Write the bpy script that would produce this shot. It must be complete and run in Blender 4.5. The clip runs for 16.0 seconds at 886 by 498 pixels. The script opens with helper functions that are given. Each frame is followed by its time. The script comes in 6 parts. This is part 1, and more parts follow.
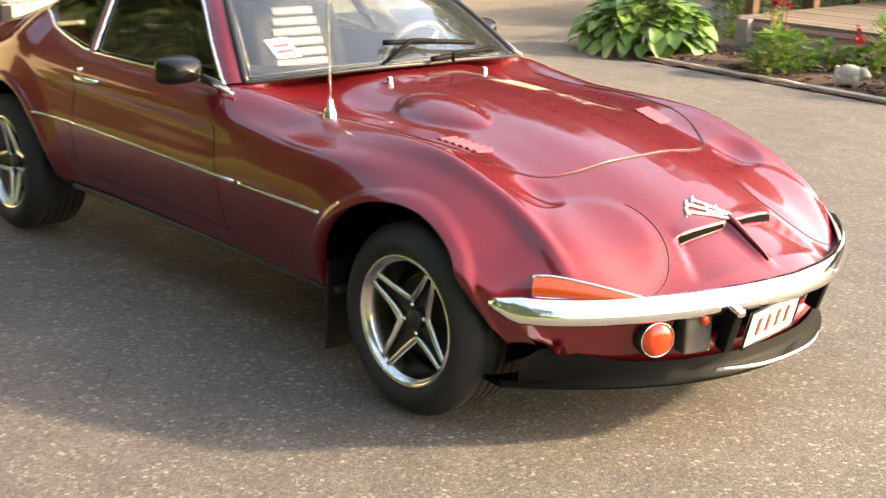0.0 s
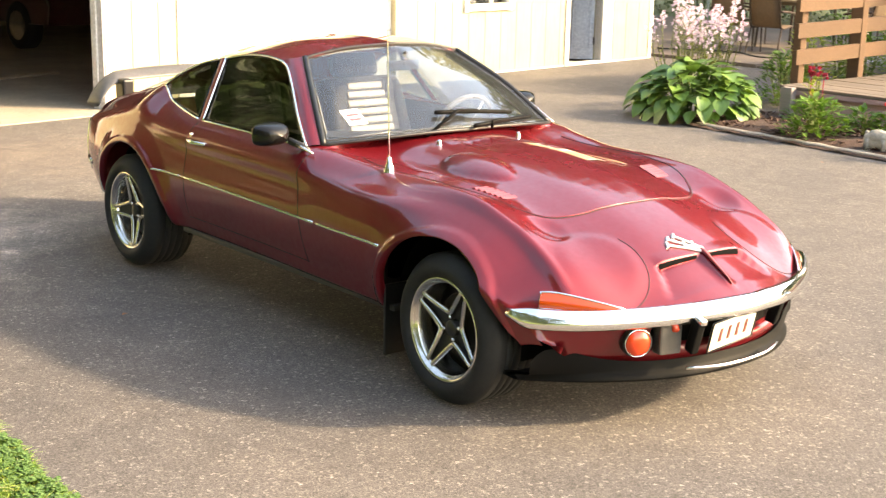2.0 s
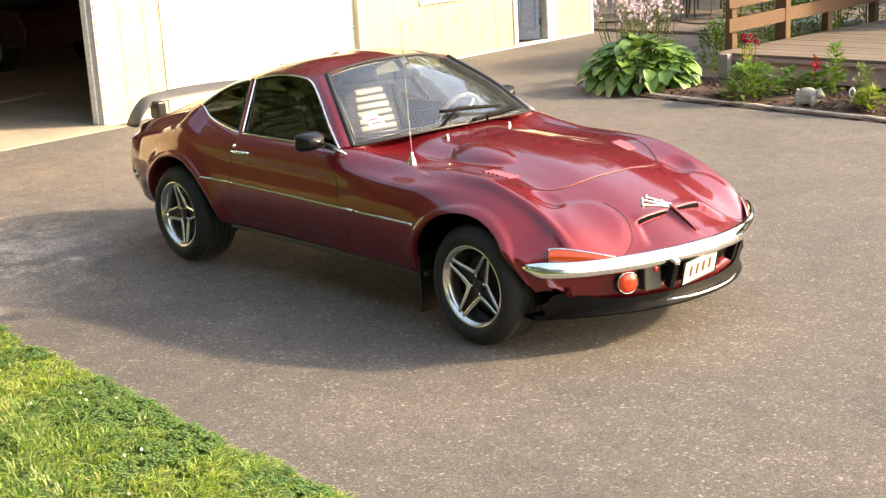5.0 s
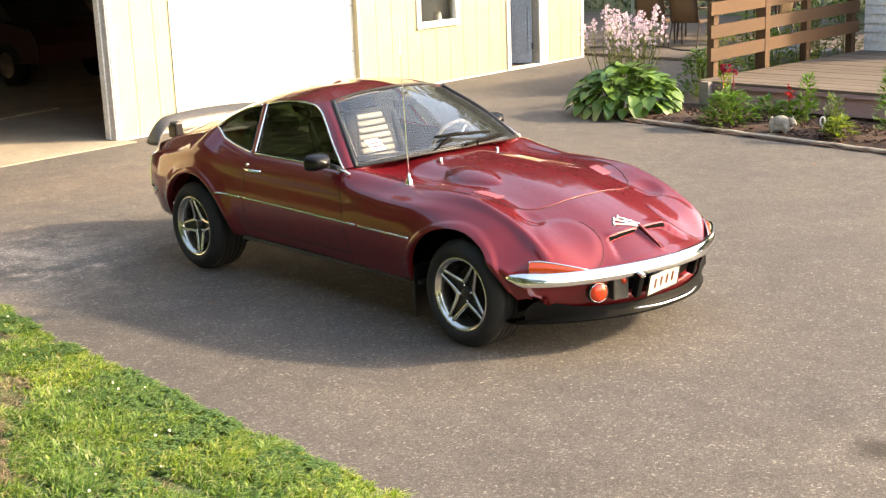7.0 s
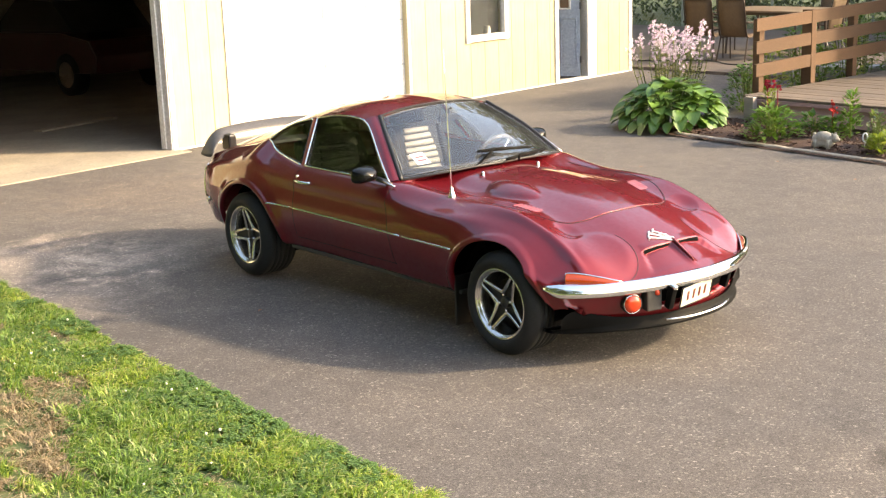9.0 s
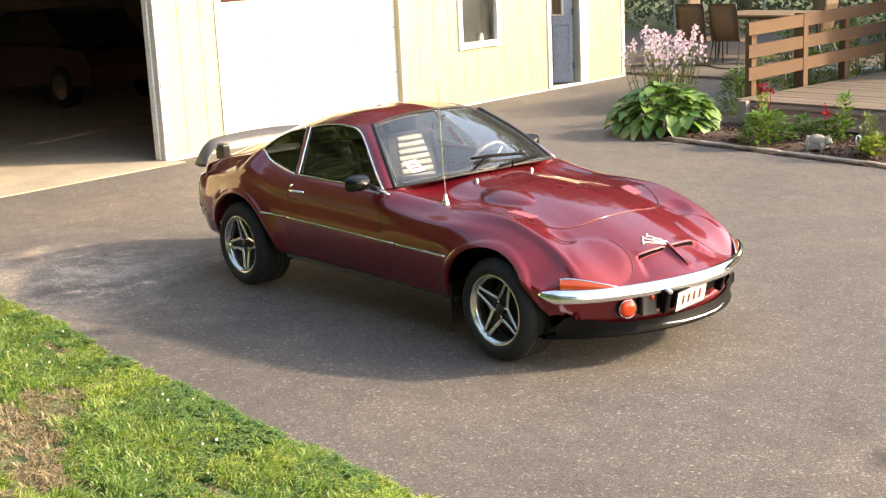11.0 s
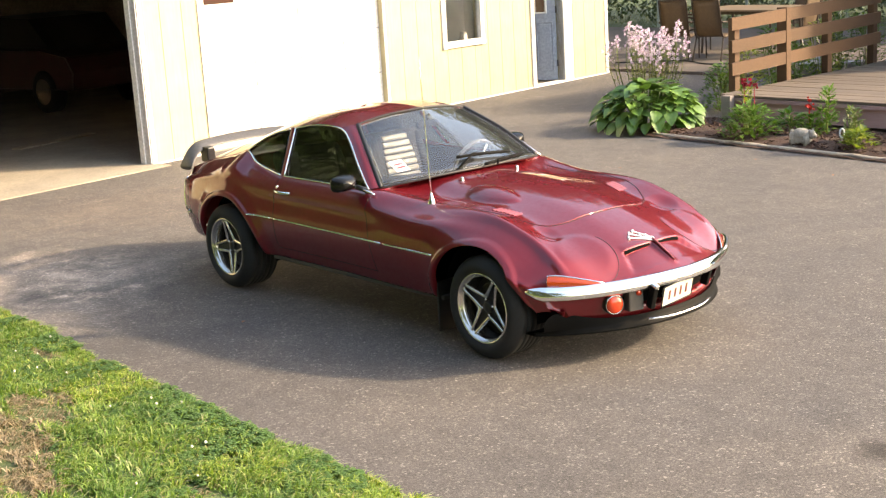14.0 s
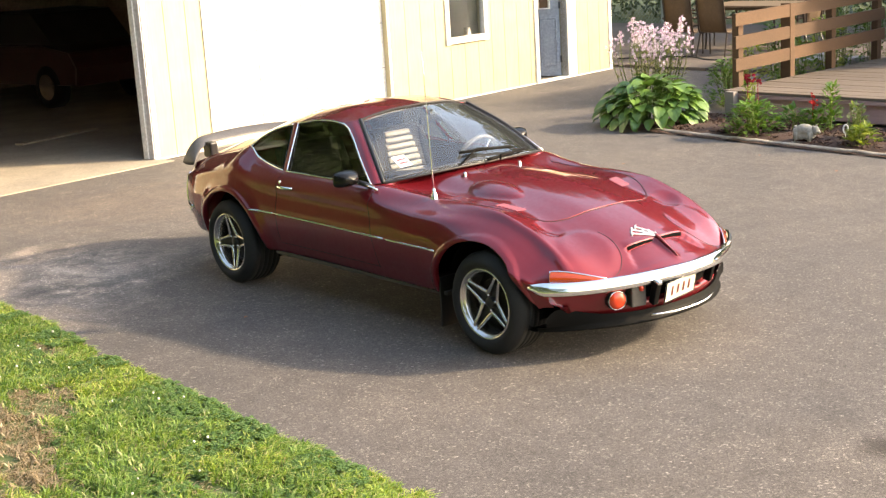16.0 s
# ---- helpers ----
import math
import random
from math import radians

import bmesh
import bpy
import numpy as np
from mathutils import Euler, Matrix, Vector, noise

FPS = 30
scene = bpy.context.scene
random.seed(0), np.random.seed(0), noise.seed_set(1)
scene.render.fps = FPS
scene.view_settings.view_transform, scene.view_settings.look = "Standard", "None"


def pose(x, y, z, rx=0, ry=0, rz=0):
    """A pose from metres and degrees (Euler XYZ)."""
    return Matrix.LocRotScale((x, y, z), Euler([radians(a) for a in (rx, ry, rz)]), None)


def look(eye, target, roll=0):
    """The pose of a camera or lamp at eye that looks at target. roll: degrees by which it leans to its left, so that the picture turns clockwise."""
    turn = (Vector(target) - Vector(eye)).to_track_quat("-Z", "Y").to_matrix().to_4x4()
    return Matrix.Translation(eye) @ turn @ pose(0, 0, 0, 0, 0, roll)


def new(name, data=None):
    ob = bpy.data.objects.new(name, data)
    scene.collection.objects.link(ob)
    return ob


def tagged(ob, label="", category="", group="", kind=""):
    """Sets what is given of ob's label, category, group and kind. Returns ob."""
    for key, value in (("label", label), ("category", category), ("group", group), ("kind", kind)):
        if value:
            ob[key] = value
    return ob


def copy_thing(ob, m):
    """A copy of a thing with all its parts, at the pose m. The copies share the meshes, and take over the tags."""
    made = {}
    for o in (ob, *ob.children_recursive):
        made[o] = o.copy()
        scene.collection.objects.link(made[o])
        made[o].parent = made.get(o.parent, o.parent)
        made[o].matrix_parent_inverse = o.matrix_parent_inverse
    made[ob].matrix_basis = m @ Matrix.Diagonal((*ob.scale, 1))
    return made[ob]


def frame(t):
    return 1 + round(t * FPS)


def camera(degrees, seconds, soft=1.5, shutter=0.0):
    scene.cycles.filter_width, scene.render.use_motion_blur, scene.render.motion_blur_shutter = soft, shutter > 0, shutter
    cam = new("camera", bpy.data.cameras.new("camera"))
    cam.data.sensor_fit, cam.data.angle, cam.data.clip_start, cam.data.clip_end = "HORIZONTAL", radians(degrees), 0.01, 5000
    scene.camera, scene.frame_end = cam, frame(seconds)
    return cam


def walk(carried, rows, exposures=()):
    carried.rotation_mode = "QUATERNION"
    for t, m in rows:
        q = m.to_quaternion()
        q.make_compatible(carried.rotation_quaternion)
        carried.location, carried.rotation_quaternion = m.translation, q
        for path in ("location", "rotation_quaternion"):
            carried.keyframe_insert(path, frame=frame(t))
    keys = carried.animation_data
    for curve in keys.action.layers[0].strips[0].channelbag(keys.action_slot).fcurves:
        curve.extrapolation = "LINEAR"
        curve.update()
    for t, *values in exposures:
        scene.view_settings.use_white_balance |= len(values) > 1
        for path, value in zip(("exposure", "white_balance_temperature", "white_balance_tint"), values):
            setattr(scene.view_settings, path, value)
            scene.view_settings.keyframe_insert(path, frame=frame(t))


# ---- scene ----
cam = camera(36.82, 16.0, soft=1.3, shutter=0.5)
# seconds, eye, a point ahead, lean
PATH = [
    (0, (3.847, -2.992, 1.513), (1.029, -0.380, 0.401), 1.84),
    (0.5, (4.137, -3.079, 1.564), (1.149, -0.645, 0.493), 1.42),
    (1, (4.366, -3.245, 1.574), (1.332, -0.827, 0.603), 0.18),
    (1.5, (4.565, -3.381, 1.618), (1.487, -1.011, 0.662), 1.37),
    (2, (4.705, -3.531, 1.662), (1.682, -1.082, 0.732), 1.20),
    (2.5, (4.801, -3.666, 1.714), (1.825, -1.169, 0.763), -0.26),
    (3, (4.969, -3.784, 1.754), (1.937, -1.356, 0.799), -0.90),
    (3.5, (5.043, -3.991, 1.795), (2.069, -1.502, 0.813), -2.26),
    (5.8, (5.624, -4.690, 2.020), (2.726, -2.122, 1.017), -2.86),
    (6, (5.682, -4.735, 2.049), (2.813, -2.123, 1.078), -1.51),
    (6.5, (5.825, -4.781, 2.071), (2.881, -2.256, 1.093), -1.38),
    (7, (5.905, -4.939, 2.075), (2.994, -2.365, 1.126), -2.22),
    (7.5, (5.990, -5.022, 2.098), (3.047, -2.481, 1.159), -2.17),
    (8, (6.075, -5.020, 2.126), (3.055, -2.578, 1.171), -2.40),
    (8.5, (6.109, -5.067, 2.132), (3.108, -2.589, 1.206), -2.66),
    (9, (6.126, -5.065, 2.141), (3.111, -2.600, 1.225), -2.08),
    (11.5, (6.133, -5.061, 2.140), (3.127, -2.575, 1.253), -2.86),
    (12, (6.135, -5.057, 2.142), (3.137, -2.559, 1.261), -2.90),
    (12.5, (6.139, -5.064, 2.141), (3.148, -2.561, 1.252), -3.14),
    (13, (6.138, -5.057, 2.137), (3.147, -2.556, 1.244), -3.12),
    (13.5, (6.143, -5.059, 2.139), (3.155, -2.552, 1.248), -3.30),
    (14, (6.144, -5.065, 2.139), (3.159, -2.559, 1.241), -3.51),
    (14.5, (6.137, -5.061, 2.138), (3.145, -2.559, 1.248), -3.43),
    (15, (6.139, -5.057, 2.137), (3.145, -2.559, 1.246), -3.30),
    (15.5, (6.146, -5.067, 2.140), (3.152, -2.567, 1.249), -3.27),
    (16, (6.141, -5.057, 2.134), (3.151, -2.561, 1.225), -3.48),
]
walk(cam, [(t, look(eye, ahead, lean)) for t, eye, ahead, lean in PATH],
     exposures=[(0.0, 1.74, 8900, 11), (0.6, 1.88, 8900, 11), (1.5, 1.86, 8900, 11), (3.5, 1.69, 8800, 11), (6.0, 1.41, 8500, 11), (9.0, 1.35, 8150, 11), (12.0, 1.32, 8000, 11), (16.0, 1.34, 8000, 11)])

# ---- light ----
SUN_TO = Vector((1.34, 1.40, 1.0)).normalized()
world = bpy.data.worlds.new("sky")
scene.world = world
world.use_nodes = True
wn = world.node_tree.nodes
wl = world.node_tree.links
sky = wn.new("ShaderNodeTexSky")
sky.sky_type = 'NISHITA'
sky.sun_disc = False
sky.sun_elevation = math.asin(SUN_TO.z)
sky.sun_rotation = math.atan2(SUN_TO.x, SUN_TO.y)
sky.dust_density = 1.8
sky.air_density = 1.0
wn["Background"].inputs["Strength"].default_value = 0.31
wl.new(sky.outputs[0], wn["Background"].inputs["Color"])
sun = new("sun", bpy.data.lights.new("sun", "SUN"))
sun.data.energy = 4.0
sun.data.angle = radians(3.5)
sun.data.color = (1.0, 0.87, 0.68)
sun.matrix_world = look(SUN_TO * 40, (0, 0, 0))

# ---- materials ----
class Mat:
    """A node material built step by step round one Principled shader."""
    def __init__(self, name, color=(0.5, 0.5, 0.5), rough=0.5, metal=0.0, coat=0.0, spec=0.5):
        self.m = bpy.data.materials.new(name)
        self.m.use_nodes = True
        self.t = self.m.node_tree
        self.b = self.t.nodes["Principled BSDF"]
        self.set(rough=rough, metal=metal)
        self.b.inputs["Base Color"].default_value = (*color, 1)
        self.b.inputs["Coat Weight"].default_value = coat
        self.b.inputs["Coat Roughness"].default_value = 0.04
        self.b.inputs["Specular IOR Level"].default_value = spec

    def set(self, rough=None, metal=None):
        if rough is not None:
            self.b.inputs["Roughness"].default_value = rough
        if metal is not None:
            self.b.inputs["Metallic"].default_value = metal
        return self

    def node(self, kind, **inputs):
        n = self.t.nodes.new(kind)
        for k, v in inputs.items():
            n.inputs[k.replace("_", " ")].default_value = v
        return n

    def link(self, a, b):
        self.t.links.new(a, b)

    def coords(self, scale=(1, 1, 1), space="Object"):
        tc = self.t.nodes.new("ShaderNodeTexCoord")
        mp = self.t.nodes.new("ShaderNodeMapping")
        mp.inputs["Scale"].default_value = scale
        self.link(tc.outputs[space], mp.inputs[0])
        return mp.outputs[0]

    def noise(self, scale, detail=4.0, rough=0.55, stretch=(1, 1, 1), space="Object"):
        n = self.node("ShaderNodeTexNoise", Scale=scale, Detail=detail, Roughness=rough)
        self.link(self.coords(stretch, space), n.inputs["Vector"])
        return n.outputs["Fac"]

    def ramp(self, fac, stops):
        r = self.t.nodes.new("ShaderNodeValToRGB")
        e = r.color_ramp.elements
        while len(e) < len(stops):
            e.new(0.5)
        for el, (pos, col) in zip(e, stops):
            el.position = pos
            el.color = (*col, 1) if len(col) == 3 else col
        self.link(fac, r.inputs[0])
        return r.outputs[0]

    def mix(self, fac, a, b, mode='MIX'):
        n = self.t.nodes.new("ShaderNodeMix")
        n.data_type = 'RGBA'
        n.blend_type = mode
        for sock, v in ((0, fac), (6, a), (7, b)):
            if isinstance(v, (int, float)):
                n.inputs[sock].default_value = v
            elif isinstance(v, tuple):
                n.inputs[sock].default_value = (*v, 1)
            else:
                self.link(v, n.inputs[sock])
        return n.outputs[2]

    def color(self, sock):
        self.link(sock, self.b.inputs["Base Color"])
        return self

    def roughness(self, sock):
        self.link(sock, self.b.inputs["Roughness"])
        return self

    def bump(self, sock, strength=0.3, distance=0.01):
        n = self.node("ShaderNodeBump", Strength=strength, Distance=distance)
        self.link(sock, n.inputs["Height"])
        self.link(n.outputs[0], self.b.inputs["Normal"])
        return self


def grey(v):
    return (v, v, v)


def speckled(name, a, b, scale=60, rough=0.6, bump=0.2, metal=0.0, coarse=3.0, dist=0.004, coat=0.0):
    """A surface with grain at two scales between the colours a and b."""
    m = Mat(name, a, rough, metal, coat)
    fine = m.noise(scale, 6)
    big = m.noise(coarse, 3)
    c = m.mix(m.ramp(big, [(0.35, grey(0)), (0.65, grey(1))]), a, b)
    dark = m.mix(1.0, c, m.ramp(fine, [(0.3, grey(0.75)), (0.7, grey(1.1))]), 'MULTIPLY')
    m.color(dark)
    if bump:
        m.bump(fine, bump, dist)
    return m.m


def make_asphalt():
    m = Mat("asphalt", grey(0.07), 0.85)
    grain = m.noise(170, 3, 0.7)
    v = m.node("ShaderNodeTexVoronoi", Scale=95.0)
    m.link(m.coords(), v.inputs["Vector"])
    big = m.noise(0.8, 4)
    mid = m.noise(6, 4)
    base = m.ramp(grain, [(0.30, (0.032, 0.030, 0.030)), (0.55, (0.118, 0.106, 0.100)), (0.75, (0.27, 0.243, 0.222))])
    stone = m.ramp(v.outputs["Color"], [(0.0, grey(0.65)), (0.78, grey(0.97)), (0.95, grey(2.1))])
    c = m.mix(1.0, base, stone, 'MULTIPLY')
    c = m.mix(1.0, c, m.ramp(big, [(0.3, (0.76, 0.77, 0.80)), (0.7, (1.16, 1.12, 1.07))]), 'MULTIPLY')
    c = m.mix(1.0, c, m.ramp(mid, [(0.3, grey(0.84)), (0.7, grey(1.12))]), 'MULTIPLY')
    # dusty pale patches, paler where they lift the car's shadow, and one oil spot
    tc = m.t.nodes.new("ShaderNodeTexCoord")
    ragged = m.noise(5, 5, 0.65)
    for (x, y), size, col, amount in (((-2.1, -1.05), 1.1, (0.40, 0.38, 0.35), 0.62), ((-1.45, -1.80), 1.1, (0.38, 0.36, 0.33), 0.62), ((-2.6, -1.75), 1.6, (0.40, 0.38, 0.35), 0.7), ((-3.2, -1.2), 0.6, (0.30, 0.28, 0.25), 0.6), ((-4.4, 0.3), 2.2, (0.20, 0.175, 0.15), 0.6), ((-4.9, 2.6), 2.4, (0.19, 0.17, 0.15), 0.5), ((3.41, -0.54), 0.20, (0.035, 0.031, 0.029), 1.0)):
        d = m.node("ShaderNodeVectorMath")
        d.operation = 'DISTANCE'
        d.inputs[1].default_value = (x, y, 0.05)
        m.link(tc.outputs["Object"], d.inputs[0])
        s = m.node("ShaderNodeMath")
        s.operation = 'MULTIPLY_ADD'
        s.inputs[1].default_value = -1.0 / size
        s.inputs[2].default_value = 0.55
        m.link(d.outputs["Value"], s.inputs[0])
        a = m.node("ShaderNodeMath")
        a.operation = 'ADD'
        m.link(s.outputs[0], a.inputs[0])
        m.link(ragged, a.inputs[1])
        f = m.ramp(a.outputs[0], [(0.45, grey(0.0)), (0.85, grey(amount * 0.85))])
        c = m.mix(f, c, m.mix(1.0, c, tuple(v / 0.13 for v in col), 'MULTIPLY'))
    m.color(c)
    m.bump(grain, 0.5, 0.006)
    return m.m


def make_paint():
    m = Mat("burgundy_paint", (0.15, 0.012, 0.018), 0.5, 0.55, 1.0)
    n = m.noise(2.2, 3)
    m.color(m.ramp(n, [(0.3, (0.150, 0.0075, 0.0130)), (0.7, (0.172, 0.0088, 0.0150))]))
    d = m.noise(40, 4)
    m.roughness(m.ramp(d, [(0.35, grey(0.48)), (0.7, grey(0.56))]))
    m.b.inputs["Specular IOR Level"].default_value = 0.1
    m.b.inputs["Coat IOR"].default_value = 1.58
    m.b.inputs["Coat Roughness"].default_value = 0.06
    return m.m


def make_glass(name, tint=(0.93, 0.96, 0.95), rough=0.0):
    m = Mat(name, tint, rough)
    m.b.inputs["Transmission Weight"].default_value = 1.0
    m.b.inputs["IOR"].default_value = 1.45
    return m.m


ASPHALT = make_asphalt()
PAINT = make_paint()
# lighter red that puts the sun's glint into the louvres and nose fin
GLINT_RED = speckled("glint_red_paint", (0.30, 0.060, 0.062), (0.25, 0.045, 0.05), 60, 0.35, 0.0, coat=0.6)
# the windscreen's small diffuse share stands in for hazy sky reflections
SCREEN = make_glass("hazed_windscreen", (0.84, 0.88, 0.93))
SCREEN.node_tree.nodes["Principled BSDF"].inputs["Transmission Weight"].default_value = 0.99
SCREEN.node_tree.nodes["Principled BSDF"].inputs["IOR"].default_value = 1.5
GLASS_SIDE = make_glass("side_glass", (0.27, 0.30, 0.28))
CHROME = Mat("chrome", grey(0.93), 0.10, 1.0).m
ALLOY = speckled("polished_alloy", (0.82, 0.80, 0.76), (0.72, 0.70, 0.66), 80, 0.20, 0.0, 1.0)
BLACK_PAINT = speckled("black_paint", grey(0.012), grey(0.02), 60, 0.35, 0.0)
BLACK_PLASTIC = speckled("black_plastic", grey(0.008), grey(0.012), 90, 0.38, 0.03)
RUBBER = speckled("tyre_rubber", grey(0.008), grey(0.013), 70, 0.8, 0.15)
DARK = Mat("underbody_recess_black", grey(0.004), 0.95, spec=0.05).m
CHIN = Mat("matt_black_plastic", grey(0.006), 0.5, spec=0.05).m
SILL = speckled("dusty_sill", (0.045, 0.042, 0.040), (0.030, 0.028, 0.027), 30, 0.6, 0.05)
AMBER = Mat("amber_lens", (0.33, 0.042, 0.006), 0.12, 0, 0.6).m
ORANGE = Mat("orange_lens", (0.50, 0.04, 0.012), 0.12, 0, 0.6).m
STICK = Mat("sticker_white", grey(0.8), 0.5).m
SILVER = speckled("silver_badge", grey(0.82), grey(0.72), 80, 0.32, 0.0, 0.5)

# ---- building blocks ----
def link_mesh(name, bm, mat, smooth=False):
    bmesh.ops.recalc_face_normals(bm, faces=bm.faces)
    me = bpy.data.meshes.new(name)
    bm.to_mesh(me)
    bm.free()
    mats = mat if isinstance(mat, (list, tuple)) else [mat]
    for mm in mats:
        me.materials.append(mm)
    if smooth:
        me.shade_smooth()
    return new(name, me)


def part(name, bm, mat, parent=None, label="", smooth=False):
    """Links a bmesh as one mesh object under a thing or a part."""
    ob = link_mesh(name, bm, mat, smooth)
    ob.parent = parent
    if label:
        tagged(ob, label)
    return ob


def thing(name, m, label, category, group="", kind=""):
    """An Empty at the base of a thing, which parents its parts."""
    ob = new(name)
    ob.empty_display_size = 0.1
    ob.matrix_world = m
    return tagged(ob, label, category, group, kind)


def box(bm, x0, x1, y0, y1, z0, z1, m=None, bevel=0.0):
    mat = Matrix.Translation(((x0 + x1) / 2, (y0 + y1) / 2, (z0 + z1) / 2)) @ Matrix.Diagonal((x1 - x0, y1 - y0, z1 - z0, 1))
    r = bmesh.ops.create_cube(bm, size=1, matrix=(m @ mat) if m else mat)
    if bevel:
        es = list({e for v in r["verts"] for e in v.link_edges})
        bmesh.ops.bevel(bm, geom=es, offset=bevel, segments=2, affect='EDGES', profile=0.6)
    return bm


def boxed(x0, x1, y0, y1, z0, z1, bevel=0.0, m=None):
    return box(bmesh.new(), x0, x1, y0, y1, z0, z1, m, bevel)


def grid_mesh(bm, rows, close_u=False, close_v=False, mat_index=0):
    """Quads between rows of points."""
    vs = [[bm.verts.new(p) for p in r] for r in rows]
    nu, nv = len(vs), len(vs[0])
    for i in range(nu if close_u else nu - 1):
        for j in range(nv if close_v else nv - 1):
            a, b = vs[i][j], vs[(i + 1) % nu][j]
            c, d = vs[(i + 1) % nu][(j + 1) % nv], vs[i][(j + 1) % nv]
            f = [a, b, c, d]
            if (a.co - b.co).length < 1e-6:
                f = [a, c, d]
            elif (c.co - d.co).length < 1e-6:
                f = [a, b, c]
            try:
                bm.faces.new(f).material_index = mat_index
            except ValueError:
                pass
    return vs


def tube(bm, pts, radius, sides=8, cap=True, squash=1.0):
    """A round bar along points; radius may be a list."""
    pts = [Vector(p) for p in pts]
    rad = radius if isinstance(radius, (list, tuple)) else [radius] * len(pts)
    rows = []
    side = None
    for i, p in enumerate(pts):
        d = (pts[min(i + 1, len(pts) - 1)] - pts[max(i - 1, 0)]).normalized()
        if side is None:
            side = d.orthogonal().normalized()
        side = (side - d * side.dot(d)).normalized()
        up = d.cross(side)
        rows.append([p + (side * math.cos(a) + up * math.sin(a) * squash) * rad[i] for a in (2 * math.pi * k / sides for k in range(sides))])
    vs = grid_mesh(bm, rows, close_v=True)
    if cap:
        bm.faces.new(vs[0][::-1])
        bm.faces.new(vs[-1])
    return bm


def lathe(bm, profile, n=48, m=None, mat_index=0):
    """Turns (radius, along) pairs round the y axis."""
    rows = []
    for k in range(n):
        a = 2 * math.pi * k / n
        row = [Vector((r * math.cos(a), y, r * math.sin(a))) for r, y in profile]
        rows.append([m @ p for p in row] if m else row)
    grid_mesh(bm, rows, close_u=True, mat_index=mat_index)
    return bm


def smoothstep(a, b, x):
    t = min(max((x - a) / (b - a), 0.0), 1.0)
    return t * t * (3 - 2 * t)


def keyed(x, keys):
    """A smooth curve through (x, value) keys, without overshoot."""
    if x <= keys[0][0]:
        return keys[0][1]
    if x >= keys[-1][0]:
        return keys[-1][1]
    n = len(keys)
    for i in range(n - 1):
        if keys[i][0] <= x <= keys[i + 1][0]:
            break
    def slope(k):
        if k <= 0 or k >= n - 1:
            return None
        h0, h1 = keys[k][0] - keys[k - 1][0], keys[k + 1][0] - keys[k][0]
        d0, d1 = (keys[k][1] - keys[k - 1][1]) / h0, (keys[k + 1][1] - keys[k][1]) / h1
        if d0 * d1 <= 0:
            return 0.0
        w0, w1 = 2 * h1 + h0, h1 + 2 * h0
        return (w0 + w1) / (w0 / d0 + w1 / d1)
    h = keys[i + 1][0] - keys[i][0]
    d = (keys[i + 1][1] - keys[i][1]) / h
    m0, m1 = slope(i), slope(i + 1)
    m0 = m0 if m0 is not None else (1.5 * d - 0.5 * m1 if m1 is not None else d)
    m1 = m1 if m1 is not None else 1.5 * d - 0.5 * m0
    t = (x - keys[i][0]) / h
    return ((2 * t - 3) * t * t + 1) * keys[i][1] + (t - 1) ** 2 * t * h * m0 + (3 - 2 * t) * t * t * keys[i + 1][1] + (t - 1) * t * t * h * m1


def spline(pts, per=8):
    """A centripetal Catmull-Rom curve through points, per samples a span."""
    pts = [Vector(p) for p in pts]
    p = [pts[0] * 2 - pts[1]] + pts + [pts[-1] * 2 - pts[-2]]
    out = []
    for i in range(1, len(p) - 2):
        a, b, c, d = p[i - 1], p[i], p[i + 1], p[i + 2]
        t0 = 0.0
        t1 = t0 + max((b - a).length, 1e-6) ** 0.5
        t2 = t1 + max((c - b).length, 1e-6) ** 0.5
        t3 = t2 + max((d - c).length, 1e-6) ** 0.5
        for k in range(per):
            t = t1 + (t2 - t1) * k / per
            a1 = a * ((t1 - t) / (t1 - t0)) + b * ((t - t0) / (t1 - t0))
            a2 = b * ((t2 - t) / (t2 - t1)) + c * ((t - t1) / (t2 - t1))
            a3 = c * ((t3 - t) / (t3 - t2)) + d * ((t - t2) / (t3 - t2))
            b1 = a1 * ((t2 - t) / (t2 - t0)) + a2 * ((t - t0) / (t2 - t0))
            b2 = a2 * ((t3 - t) / (t3 - t1)) + a3 * ((t - t1) / (t3 - t1))
            out.append(b1 * ((t2 - t) / (t2 - t1)) + b2 * ((t - t1) / (t2 - t1)))
    out.append(pts[-1])
    return out


def resample(pts, n):
    """n points at even steps along a polyline."""
    pts = [Vector(p) for p in pts]
    acc = [0.0]
    for a, b in zip(pts, pts[1:]):
        acc.append(acc[-1] + (b - a).length)
    out = []
    j = 0
    for k in range(n):
        s = acc[-1] * k / (n - 1)
        while j < len(pts) - 2 and acc[j + 1] < s:
            j += 1
        h = acc[j + 1] - acc[j]
        out.append(pts[j].lerp(pts[j + 1], (s - acc[j]) / h if h > 1e-9 else 0))
    return out


def coons(c0, c1, d0, d1):
    """Rows of a patch between two curves c0, c1 (along u) and two curves d0, d1 (along v) that close them."""
    nu, nv = len(c0), len(d0)
    rows = []
    for i in range(nu):
        u = i / (nu - 1)
        row = []
        for j in range(nv):
            v = j / (nv - 1)
            p = c0[i] * (1 - v) + c1[i] * v + d0[j] * (1 - u) + d1[j] * u
            p -= c0[0] * (1 - u) * (1 - v) + c0[-1] * u * (1 - v) + c1[0] * (1 - u) * v + c1[-1] * u * v
            row.append(p)
        rows.append(row)
    return rows

